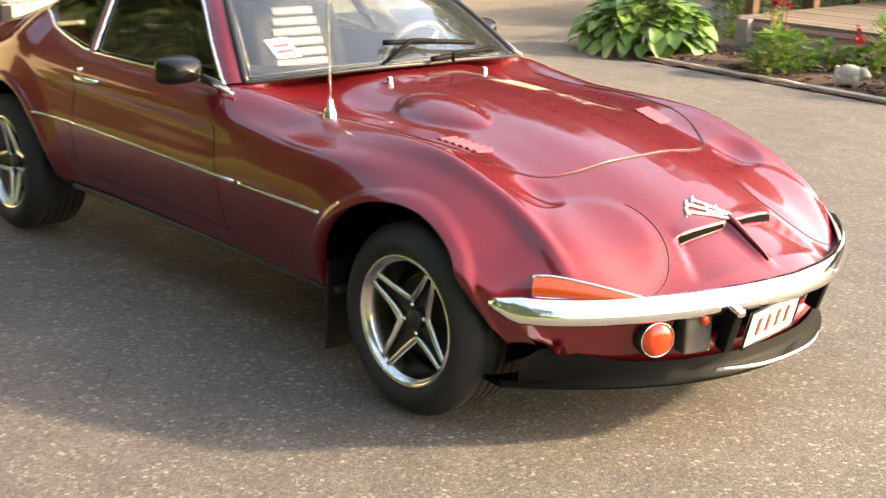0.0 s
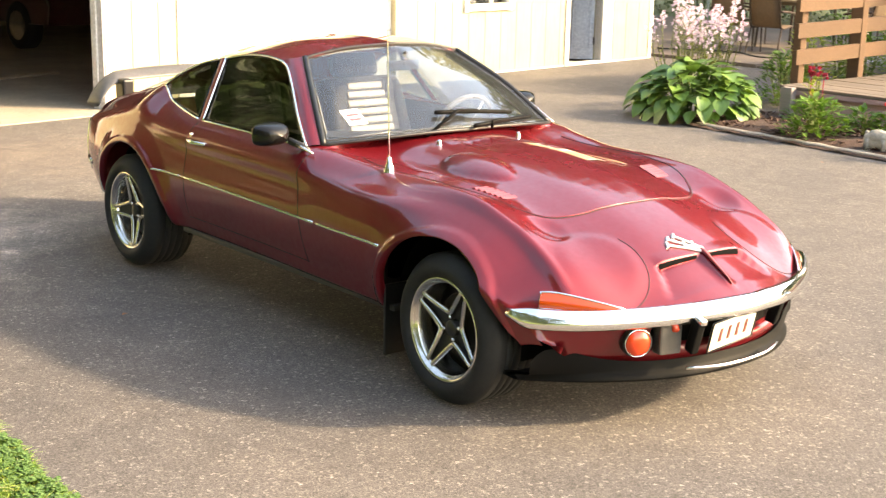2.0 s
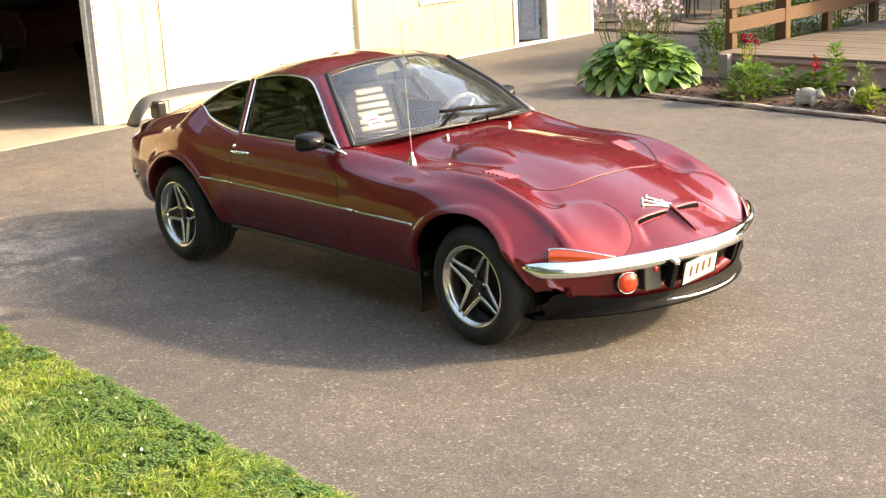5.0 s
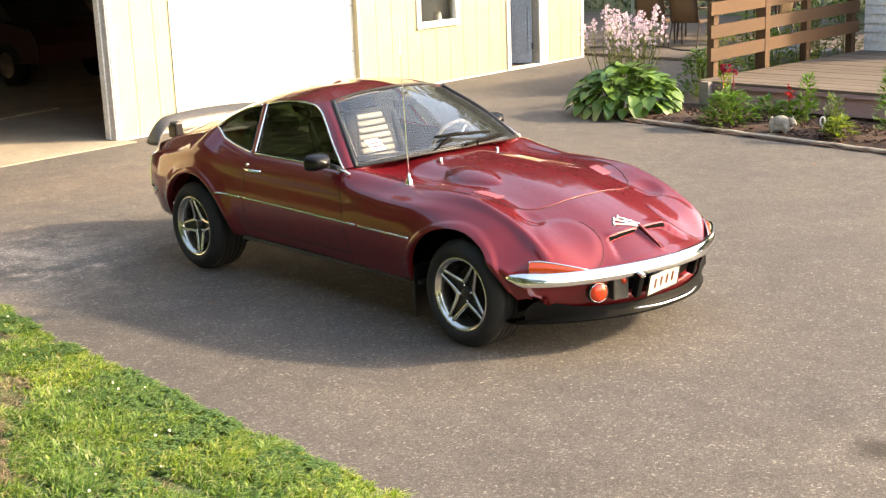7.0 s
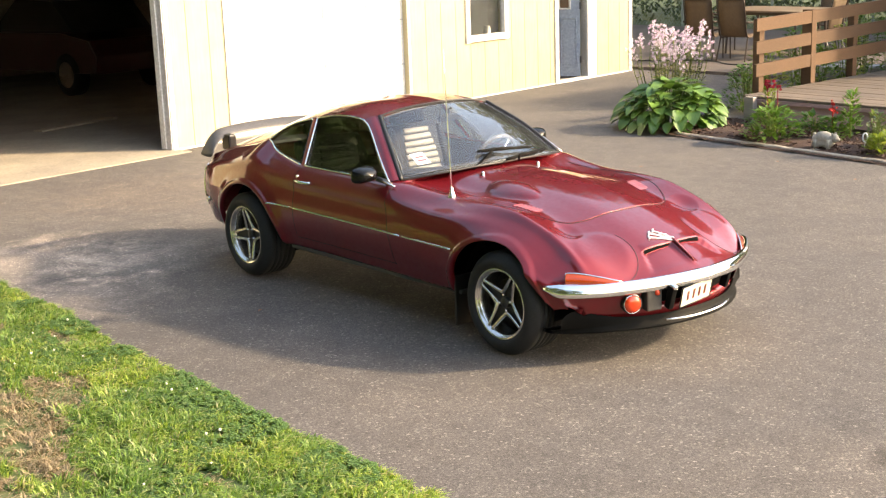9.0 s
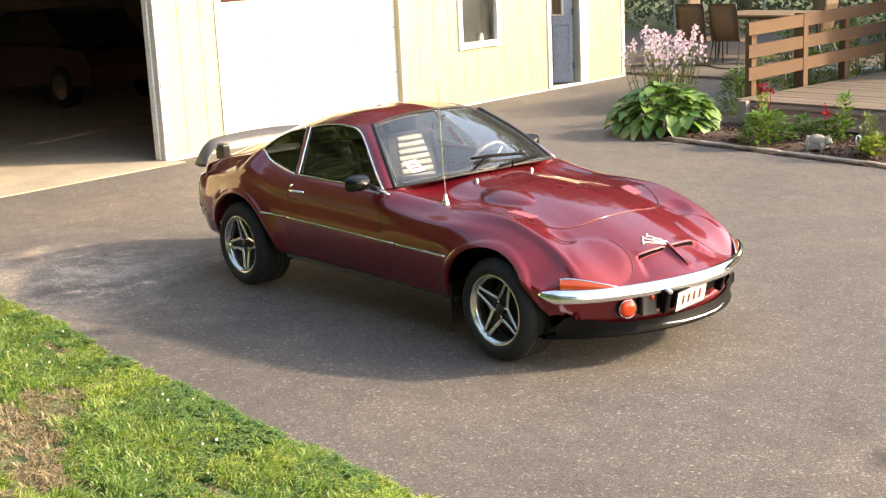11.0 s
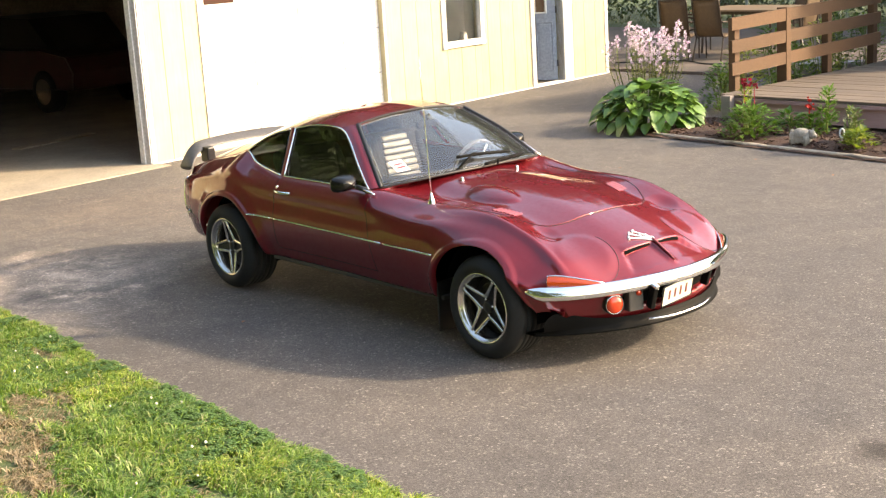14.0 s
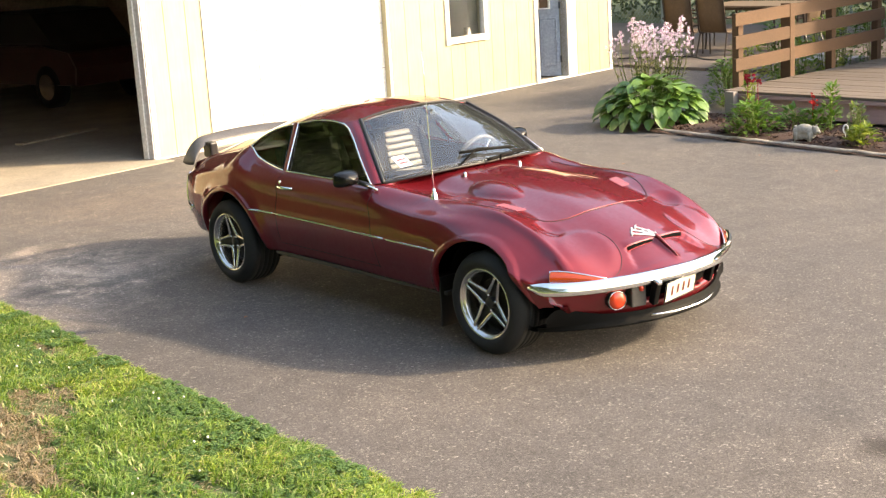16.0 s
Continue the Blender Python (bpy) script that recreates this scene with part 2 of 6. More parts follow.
# ---- ground ----
GZ = 0.02
SOIL = speckled("soil", (0.05, 0.085, 0.022), (0.07, 0.10, 0.03), 8, 0.95, 0.3)
tagged(link_mesh("ground", boxed(-600, 600, -600, 600, -0.5, -0.03), SOIL), "far ground of grass and soil round the yard", "ground", kind="structure")
LAWN_Y = -2.105


def gz(x, y):
    """Height of the ground: the drive rises a little towards the car."""
    return GZ + 0.03 * (1 - smoothstep(1.8, 4.6, y)) * smoothstep(-5.0, -2.9, x)



def lawn_edge(x):
    return LAWN_Y + keyed(x, ((-1.9, .095), (-.4, .02), (.7, -.012), (2.4, -.035), (6.0, -.05))) + 0.035 * noise.noise(Vector((x * 1.3, 3.1, 0))) + 0.025 * noise.noise(Vector((x * 5, 7, 0))) + 0.02 * noise.noise(Vector((x * 14, 2, 0)))


bm = bmesh.new()
rows = []
for i in range(801):
    x = -24 + i * 0.05
    e = lawn_edge(x)
    rows.append([Vector((x, e - 0.03, gz(x, e) - 0.012))] + [Vector((x, y, gz(x, y))) for y in (e + 0.02, 0, 1.8, 2.3, 2.8, 3.3, 3.8, 4.2, 4.6, 11.0)])
grid_mesh(bm, rows)
tagged(link_mesh("driveway", bm, ASPHALT), "worn grey asphalt driveway with pale grit", "driveway", kind="structure")

# ---- garage ----
GARAGE = Matrix(((-0.1568, -0.9876, 0, -6.50), (0.9876, -0.1568, 0, 1.62), (0, 0, 1, 0), (0, 0, 0, 1)))
WALL_H = 2.75


def at_garage(ob):
    ob.matrix_world = GARAGE
    return ob


def make_siding():
    m = Mat("cream_siding", (0.78, 0.70, 0.50), 0.6)
    a = m.noise(3, 4)
    b = m.noise(30, 5, 0.6, (1, 1, 0.08))
    c = m.ramp(a, [(0.3, (0.41, 0.358, 0.222)), (0.7, (0.47, 0.410, 0.255))])
    m.color(m.mix(1.0, c, m.ramp(b, [(0.3, grey(0.90)), (0.7, grey(1.04))]), 'MULTIPLY'))
    m.bump(b, 0.15, 0.004)
    return m.m


SIDING = make_siding()
WHITE = speckled("white_paint", (0.80, 0.79, 0.76), (0.74, 0.73, 0.70), 40, 0.45, 0.06, coarse=2.0)
CONCRETE = speckled("concrete", (0.36, 0.31, 0.24), (0.27, 0.235, 0.19), 45, 0.9, 0.3, coarse=1.6)
INNER = speckled("bare_studs", (0.40, 0.32, 0.25), (0.30, 0.24, 0.19), 20, 0.85, 0.1)
RECTS = ((-5.0, -2.93, 0, WALL_H), (-2.93, -0.01, 2.25, WALL_H), (-0.01, 0.83, 0, WALL_H), (0.83, 3.71, 2.25, WALL_H), (3.71, 4.90, 0, WALL_H),
         (4.90, 5.64, 0, 0.84), (4.90, 5.64, 1.95, WALL_H), (5.64, 6.85, 0, WALL_H), (6.85, 7.56, 2.05, WALL_H), (7.56, 8.73, 0, WALL_H))
bm = bmesh.new()
for u0, u1, z0, z1 in RECTS:
    box(bm, u0, u1, 0.012, 0.14, z0, z1)
wall_front = at_garage(tagged(link_mesh("wall_garage_front", bm, SIDING), "cream garage wall of grooved vertical siding", "wall", kind="structure"))
GROOVE = 0.29
for u0, u1, z0, z1 in RECTS:
    k = math.floor(u0 / GROOVE)
    while k * GROOVE < u1 - 0.01:
        a, b = max(u0, k * GROOVE + 0.0035), min(u1, (k + 1) * GROOVE - 0.0035)
        if b - a > 0.02:
            part("board", boxed(a, b, 0.0, 0.014, z0 + 0.03 * (z0 == 0), z1, 0.002), SIDING, wall_front)
        k += 1
at_garage(tagged(link_mesh("floor_garage", box(boxed(-5.0, 8.59, 0.02, 9.6, -0.2, GZ + 0.012), -5.0, 0.05, -0.24, 0.02, -0.2, GZ + 0.012), CONCRETE), "pale dusty concrete garage floor and apron", "floor", kind="structure"))
for nm, b in (("wall_garage_left", (-5.14, -5.0, 0.0, 9.74, 0, WALL_H)), ("wall_garage_right", (8.59, 8.73, 0.14, 9.74, 0, WALL_H)), ("wall_garage_back", (-5.0, 8.59, 9.6, 9.74, 0, WALL_H))):
    at_garage(tagged(link_mesh(nm, boxed(*b), INNER if nm != "wall_garage_right" else SIDING), "plain garage wall of dark boards", "wall", kind="structure"))
at_garage(tagged(link_mesh("ceiling_garage", boxed(-5.0, 8.59, 0.14, 9.6, WALL_H - 0.1, WALL_H), INNER), "dark garage ceiling", "ceiling", kind="structure"))
ROOFING = speckled("grey_shingles", grey(0.12), grey(0.08), 25, 0.9, 0.3)
at_garage(tagged(link_mesh("roof_garage", boxed(-5.4, 9.1, -0.12, 10.1, WALL_H, WALL_H + 0.12), ROOFING), "low dark shingle roof of the garage", "roof", kind="structure"))


def trim(name, rects, y0, y1, label):
    for u0, u1, z0, z1 in rects:
        at_garage(tagged(link_mesh(name, boxed(u0, u1, y0, y1, z0, z1, 0.004), WHITE), label, "trim", kind="structure"))


trim("trim", [(-0.012, 0.045, GZ, 2.32), (-3.06, -2.93, GZ, 2.32), (-2.93, -0.012, 2.25, 2.36)], -0.022, 0.10, "white painted trim round the open garage bay")
trim("trim", [(0.79, 0.828, GZ, 2.30), (3.712, 3.75, GZ, 2.30), (0.828, 3.712, 2.24, 2.30)], -0.018, 0.02, "white painted trim round the closed garage door")
trim("trim", [(6.775, 6.85, GZ, 2.12), (7.56, 7.775, GZ, 2.12), (6.85, 7.56, 2.04, 2.12), (6.85, 7.56, 0.0, 0.05)], -0.025, 0.10, "white painted door frame")
trim("trim", [(8.66, 8.735, GZ, WALL_H)], -0.016, 0.05, "white corner board")
trim("baseboard", [(0.05, 0.79, 0, 0.035), (3.75, 6.775, 0, 0.035), (7.775, 8.73, 0, 0.035)], -0.012, 0.02, "pale strip along the foot of the wall")

# the closed garage door
gd = at_garage(tagged(new("door_1"), "closed white sectional garage door with small windows", "garage door", kind="structure"))
part("door_leaf", boxed(0.83, 3.71, 0.070, 0.10, GZ, 2.25), WHITE, gd)
for r in range(4):
    z0 = GZ + 0.02 + 0.555 * r
    for c in range(4):
        u0 = 0.83 + 0.04 + 0.72 * c
        if r < 3:
            part("panel", boxed(u0 + 0.03, u0 + 0.61, 0.058, 0.072, z0 + 0.07, z0 + 0.47, 0.006), WHITE, gd)
        else:
            fr = part("window", tube(bmesh.new(), [(u0 + a, 0.064, 1.61 + b) for a, b in ((0.06, 0), (0.51, 0), (0.51, .36), (0.06, .36), (0.06, 0))], 0.018, 4), WHITE, gd)
            part("pane", boxed(u0 + 0.06, u0 + 0.51, 0.058, 0.064, 1.61, 1.97), Mat("dark_pane", (0.05, 0.02, 0.015), 0.06, 0, 0.3).m, fr)
    if r:
        part("section_joint", boxed(0.83, 3.71, 0.066, 0.071, z0 - 0.008, z0 + 0.004), Mat("joint_grey", grey(0.35), 0.7).m, gd)

# the window
wd = at_garage(tagged(new("window_1"), "white framed garage window with a dim pane", "window", kind="structure"))
for u0, u1, z0, z1 in ((4.83, 4.91, 0.75, 2.03), (5.63, 5.705, 0.75, 2.03), (4.91, 5.63, 1.95, 2.03)):
    part("window_frame", boxed(u0, u1, -0.025, 0.06, z0, z1, 0.005), WHITE, wd)
part("window_sill", boxed(4.825, 5.71, -0.034, 0.06, 0.762, 0.842, 0.005), WHITE, wd)
part("pane", boxed(4.91, 5.63, 0.03, 0.036, 0.84, 1.95), make_glass("window_glass", (0.75, 0.78, 0.78)), wd)
part("blind", boxed(4.91, 5.63, 0.10, 0.105, 0.84, 1.95), speckled("dusty_blind", (0.16, 0.15, 0.145), (0.11, 0.105, 0.10), 9, 0.8, 0.1), wd, "dim grey blind behind the glass")
part("item", lathe(bmesh.new(), [(0.001, 0.11), (0.04, 0.10), (0.055, 0.0)], 16, Matrix.Translation((5.36, 0.072, 0.842)) @ pose(0, 0, 0, 90)), speckled("pale_pot", (0.5, 0.45, 0.38), (0.4, 0.35, 0.3), 30, 0.7, 0), wd, "pale pot on the sill", True)

# the side door, grey-blue
DOORBLUE = speckled("grey_blue_paint", (0.30, 0.355, 0.44), (0.26, 0.31, 0.39), 30, 0.45, 0.05)
sd = at_garage(tagged(new("door_2"), "grey-blue panelled side door standing open inwards", "door", kind="structure"))
part("door_leaf", boxed(6.87, 7.50, 0.075, 0.115, 0.055, 2.03), DOORBLUE, sd)
for u0, u1, z0, z1 in ((6.92, 7.15, 0.20, 0.90), (7.22, 7.45, 0.20, 0.90)):
    fr = part("panel_moulding", tube(bmesh.new(), [(a, 0.072, b) for a, b in ((u0, z0), (u1, z0), (u1, z1), (u0, z1), (u0, z0))], 0.010, 4), DOORBLUE, sd)
    part("panel", boxed(u0 + 0.03, u1 - 0.03, 0.066, 0.078, z0 + 0.03, z1 - 0.03, 0.008), DOORBLUE, sd)
part("door_window_frame", tube(bmesh.new(), [(a, 0.070, b) for a, b in ((6.90, 1.04), (7.36, 1.04), (7.36, 1.90), (6.90, 1.90), (6.90, 1.04))], 0.022, 4), WHITE, sd)
dp = part("pane", boxed(6.90, 7.36, 0.066, 0.073, 1.04, 1.90), Mat("brown_pane", (0.07, 0.035, 0.025), 0.08, 0, 0.3).m, sd, "dark reddish door pane")
for k in range(1, 3):
    part("glazing_bar", boxed(6.90 + 0.153 * k - 0.008, 6.90 + 0.153 * k + 0.008, 0.058, 0.066, 1.04, 1.90), WHITE, dp)
part("door_handle", lathe(bmesh.new(), [(0.001, .0), (.022, .0), (.028, .012), (.022, .03), (.008, .045), (.02, .05)], 16, pose(6.925, 0.03, 0.98)), SILVER, sd, "round metal knob", True)
for z in (0.25, 1.03, 1.80):
    part("hinge", boxed(7.498, 7.516, 0.066, 0.112, z, z + 0.10, 0.003), BLACK_PLASTIC, sd, "dark door hinge")
# it stands open, swung inwards on its far jamb
sd.matrix_world = GARAGE @ Matrix.Translation((7.535, 0.10, 0)) @ Matrix.Rotation(radians(-62), 4, 'Z') @ Matrix.Translation((-7.50, -0.10, 0))


# a dark red car deep inside, and a bench
def hidden_car():
    c = thing("saloon_car", GARAGE @ pose(3.35, 7.05, GZ + 0.012, 0, 0, 90), "dark red saloon car in the dim garage", "car")
    mt = speckled("dark_red_paint", (0.05, 0.004, 0.006), (0.04, 0.003, 0.005), 20, 0.35, 0, coat=0.5)
    low = [(-2.1, .35), (-2.15, .6), (-2.0, .82), (-1.3, .92), (1.1, .90), (1.9, .74), (2.15, .55), (2.12, .32)]
    bm = bmesh.new()
    ring = [Vector((x, 0, z)) for x, z in low]
    rows = [[Vector((p.x * f, y, p.z * (0.5 + 0.5 * f) + (1 - f) * .2)) for p in ring] for y, f in ((-.82, .94), (-.86, .99), (-.80, 1.0), (.80, 1.0), (.86, .99), (.82, .94))]
    vs = grid_mesh(bm, rows, close_v=True)
    bm.faces.new(vs[0])
    bm.faces.new(vs[-1][::-1])
    part("body", bm, mt, c, "", False)
    bm = bmesh.new()
    rows = [[Vector((x * f, y, z)) for x, z in ((-1.4, .9), (-.9, 1.36), (.1, 1.40), (.9, .9))] for y, f in ((-.70, .97), (-.55, 1), (.55, 1), (.70, .97))]
    vs = grid_mesh(bm, rows, close_v=True)
    bm.faces.new(vs[0])
    bm.faces.new(vs[-1][::-1])
    part("cabin", bm, BLACK_PAINT, c)
    for x in (-1.3, 1.3):
        for s in (1, -1):
            m = Matrix.Translation((x, s * .83, .31)) @ (Matrix.Identity(4) if s > 0 else pose(0, 0, 0, 0, 0, 180))
            w = part("wheel", lathe(bmesh.new(), [(.19, .02), (.25, .03), (.31, .0), (.31, -.18), (.2, -.2)], 32, m), RUBBER, c, "", True)
            part("rim", lathe(bmesh.new(), [(.001, .0), (.05, .02), (.16, .0), (.19, .02)], 32, m), ALLOY, w, "pale wheel rim", True)
    return c


hidden_car()
at_garage(tagged(link_mesh("trim", boxed(-0.042, -0.014, 0.075, 0.15, GZ + .014, 2.25, 0.004), WHITE), "white door stop inside the open bay", "trim", kind="structure"))
at_garage(tagged(link_mesh("trim", boxed(-0.027, -0.014, -0.01, 0.073, GZ + .014, 2.25, 0.002), speckled("pale_jamb", grey(0.62), grey(0.54), 30, 0.6, 0.05)), "weathered pale jamb of the open bay", "trim", kind="structure"))
# added pale strip in place of a streak of light across the floor
board = tagged(link_mesh("light_streak", boxed(-0.07, 0.07, -0.62, 0.62, 0, 0.022, 0.004), speckled("pale_streak", (0.42, 0.34, 0.24), (0.34, 0.27, 0.19), 20, 0.7, 0.1)), "pale flat strip standing in for a light streak on the garage floor", "board")
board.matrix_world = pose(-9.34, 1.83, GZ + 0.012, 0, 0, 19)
bench = thing("workbench", GARAGE @ pose(-2.2, 9.1, GZ + 0.012), "rough wooden workbench against the garage wall", "workbench")
BWOOD = speckled("old_plank", (0.26, 0.18, 0.10), (0.18, 0.12, 0.07), 12, 0.8, 0.2)
part("top", boxed(-1.4, 1.6, -.35, .35, .86, .92, .006), BWOOD, bench)
for x in (-1.3, 1.5):
    for y in (-.3, .3):
        part("leg", boxed(x - .04, x + .04, y - .04, y + .04, 0, .86), BWOOD, bench)

# ---- deck ----
def make_wood(name, a, b, along=(0.6, 9, 9), rough=0.75):
    m = Mat(name, a, rough)
    g = m.noise(6, 6, 0.6, along)
    k = m.noise(1.5, 3)
    info = m.t.nodes.new("ShaderNodeObjectInfo")
    c = m.ramp(g, [(0.3, a), (0.7, b)])
    tone = m.ramp(info.outputs["Random"], [(0.0, grey(0.82)), (1.0, grey(1.15))])
    c = m.mix(1.0, c, tone, 'MULTIPLY')
    c = m.mix(1.0, c, m.ramp(k, [(0.3, grey(0.85)), (0.7, grey(1.08))]), 'MULTIPLY')
    m.color(c)
    m.bump(g, 0.25, 0.004)
    return m.m


DECK_WOOD = make_wood("weathered_deck", (0.105, 0.080, 0.060), (0.150, 0.115, 0.088))
RAIL_WOOD = make_wood("stained_rail", (0.064, 0.029, 0.011), (0.090, 0.043, 0.018))
FASCIA = make_wood("fascia_board", (0.36, 0.23, 0.225), (0.44, 0.285, 0.28))
DECK_Z = 0.32
deck = tagged(new("deck"), "low weathered plank deck beside the flower bed", "deck", kind="structure")
deck_mesh = boxed(-3.06, 3.5, -0.066, 0.066, -0.030, 0, 0.004)
me_plank = bpy.data.meshes.new("plank")
deck_mesh.to_mesh(me_plank)
deck_mesh.free()
me_plank.materials.append(DECK_WOOD)
for k in range(26):
    o = new("plank", me_plank)
    o.parent = deck
    o.location = (-0.006 * k, 6.85 + 0.140 * k, DECK_Z + 0.0015 * math.sin(k * 2.3))
part("fascia", boxed(-3.05, 3.5, 6.815, 6.855, 0.06, DECK_Z - 0.032, 0.004), FASCIA, deck)
part("fascia", boxed(-3.05, 3.5, 6.782, 6.813, DECK_Z - 0.075, DECK_Z - 0.034, 0.004), FASCIA, deck, "narrow board under the deck edge")
part("fascia", boxed(-3.11, -3.07, 6.87, 10.3, 0.04, DECK_Z - 0.032, 0.004), FASCIA, deck)
part("corner_post", boxed(-2.98, -2.86, 6.70, 6.78, 0, DECK_Z - 0.005, 0.006), make_wood("grey_post", (0.20, 0.17, 0.16), (0.26, 0.22, 0.20)), deck, "greyed deck corner post")
railing = thing("deck_railing", pose(-3.20, 7.14, DECK_Z), "brown stained three-board deck railing", "railing")


def rx(y):
    return -0.022 * y


for y in (0.10, 1.04, 1.98, 3.02):
    near = 0.088 if y == 1.04 else 0.04
    part("post", boxed(rx(y) - 0.05, rx(y) + near, y - 0.045, y + 0.045, -0.03, (0.815 if y == 1.04 else 0.79) + 0.025 * y, 0.006), RAIL_WOOD, railing)
for z in (0.165, 0.415, 0.665):
    for y0, y1 in ((-0.05, 0.994), (1.086, 3.08)):
        bm = bmesh.new()
        rows = []
        for y in (y0 + 0.002, y1 - 0.002):
            zz = z + 0.025 * y
            rows.append([Vector((rx(y) + a, y, zz + b)) for a, b in ((0.042, 0), (0.080, 0), (0.080, .140), (0.042, .140))])
        vs = grid_mesh(bm, rows, close_v=True)
        bm.faces.new(vs[0])
        bm.faces.new(vs[-1][::-1])
        part("rail", bm, RAIL_WOOD, railing)

# ---- the white house ----
LAP = speckled("white_lap_siding", (0.72, 0.73, 0.74), (0.66, 0.67, 0.69), 30, 0.5, 0.05)
house = tagged(new("wall_house"), "white lap-sided house wall behind the deck", "wall", kind="structure")
part("wall_core", boxed(-3.18, -1.5, 10.36, 14.0, 0.0, 2.3), LAP, house)
for k in range(18):
    bm = bmesh.new()
    z = 0.20 + 0.115 * k
    grid_mesh(bm, [[Vector((x, 10.36 - a, z + b)) for a, b in ((0.0, -.002), (.018, 0.0), (.004, .115))] for x in (-3.19, -1.5)])
    grid_mesh(bm, [[Vector((-3.18 - a, y, z + b)) for a, b in ((0.0, -.002), (.018, 0.0), (.004, .115))] for y in (10.35, 14.0)])
    part("lap_board", bm, LAP, house)
part("house_roof", boxed(-3.3, -1.4, 10.2, 14.4, 2.3, 2.42), ROOFING, house)

# ---- patio ----
PATIO = speckled("patio_stone", (0.125, 0.10, 0.088), (0.095, 0.078, 0.068), 20, 0.9, 0.3, coarse=0.9)
patio = tagged(link_mesh("patio", boxed(-16, -3.3, 10.9, 17.5, -0.1, GZ + 0.03), PATIO), "grey stone patio behind the garage", "patio", kind="structure")
for k in range(14):
    part("paver", boxed(-8.6 + 0.40 * k, -8.22 + 0.40 * k, 10.45, 10.86, -0.05, GZ + 0.035 + 0.006 * (k % 3), 0.01), PATIO, patio)

# ---- the car ----
from mathutils.bvhtree import BVHTree

FRONT = Vector((1.283, 0.750, 0.320))     # hub places, mirrored in y
REAR = Vector((-1.118, 0.768, 0.322))
ARCH = ((1.243, 0.312, 0.331), (-1.082, 0.310, 0.352))
SILL_Z = 0.320
PER = 9

K_W = [(-1.97, .60), (-1.8, .68), (-1.5, .745), (-1.2, .772), (-.8, .768), (-.4, .760), (0, .764), (.4, .775), (.8, .785), (1.2, .788), (1.5, .772), (1.8, .742), (2.0, .718)]
K_ZC = [(-1.97, .78), (-1.0, .86), (.30, .86), (.45, .850), (.57, .838), (.8, .825), (1.0, .805), (1.2, .775), (1.4, .730), (1.6, .668), (1.75, .602), (1.9, .512), (2.0, .462)]
K_ZF = [(-1.97, .735), (-1.7, .79), (-1.4, .845), (-1.2, .885), (-1.034, .925), (-.89, .873), (-.70, .838), (-.53, .820), (.3, .818), (.55, .795), (.75, .779), (1.0, .776), (1.2, .764), (1.45, .705), (1.65, .635), (1.8, .578), (1.9, .530), (2.0, .470)]
K_YF = [(-1.97, .50), (-1.5, .575), (-1.2, .590), (-1.034, .595), (-.89, .632), (-.70, .655), (-.53, .668), (.3, .668), (.5, .625), (.8, .588), (1.2, .575), (1.6, .572), (1.8, .580), (2.0, .585)]
K_BOW = [(-1.97, -.10), (-1.4, 0), (1.1, 0), (1.5, .065), (1.75, .19), (1.9, .30), (2.0, .38)]
K_ZM = [(-1.97, .56), (-1.2, .58), (0, .57), (1.2, .56), (1.6, .52), (1.85, .47), (2.0, .44)]
COWL_X = 0.36


def arch_z(x):
    z = SILL_Z if x < 1.5 else 0.30 + 0.05 * smoothstep(1.50, 1.61, x)
    for cx, cz, r in ARCH:
        if abs(x - cx) < r:
            z = max(z, cz + math.sqrt(r * r - (x - cx) ** 2))
    return z


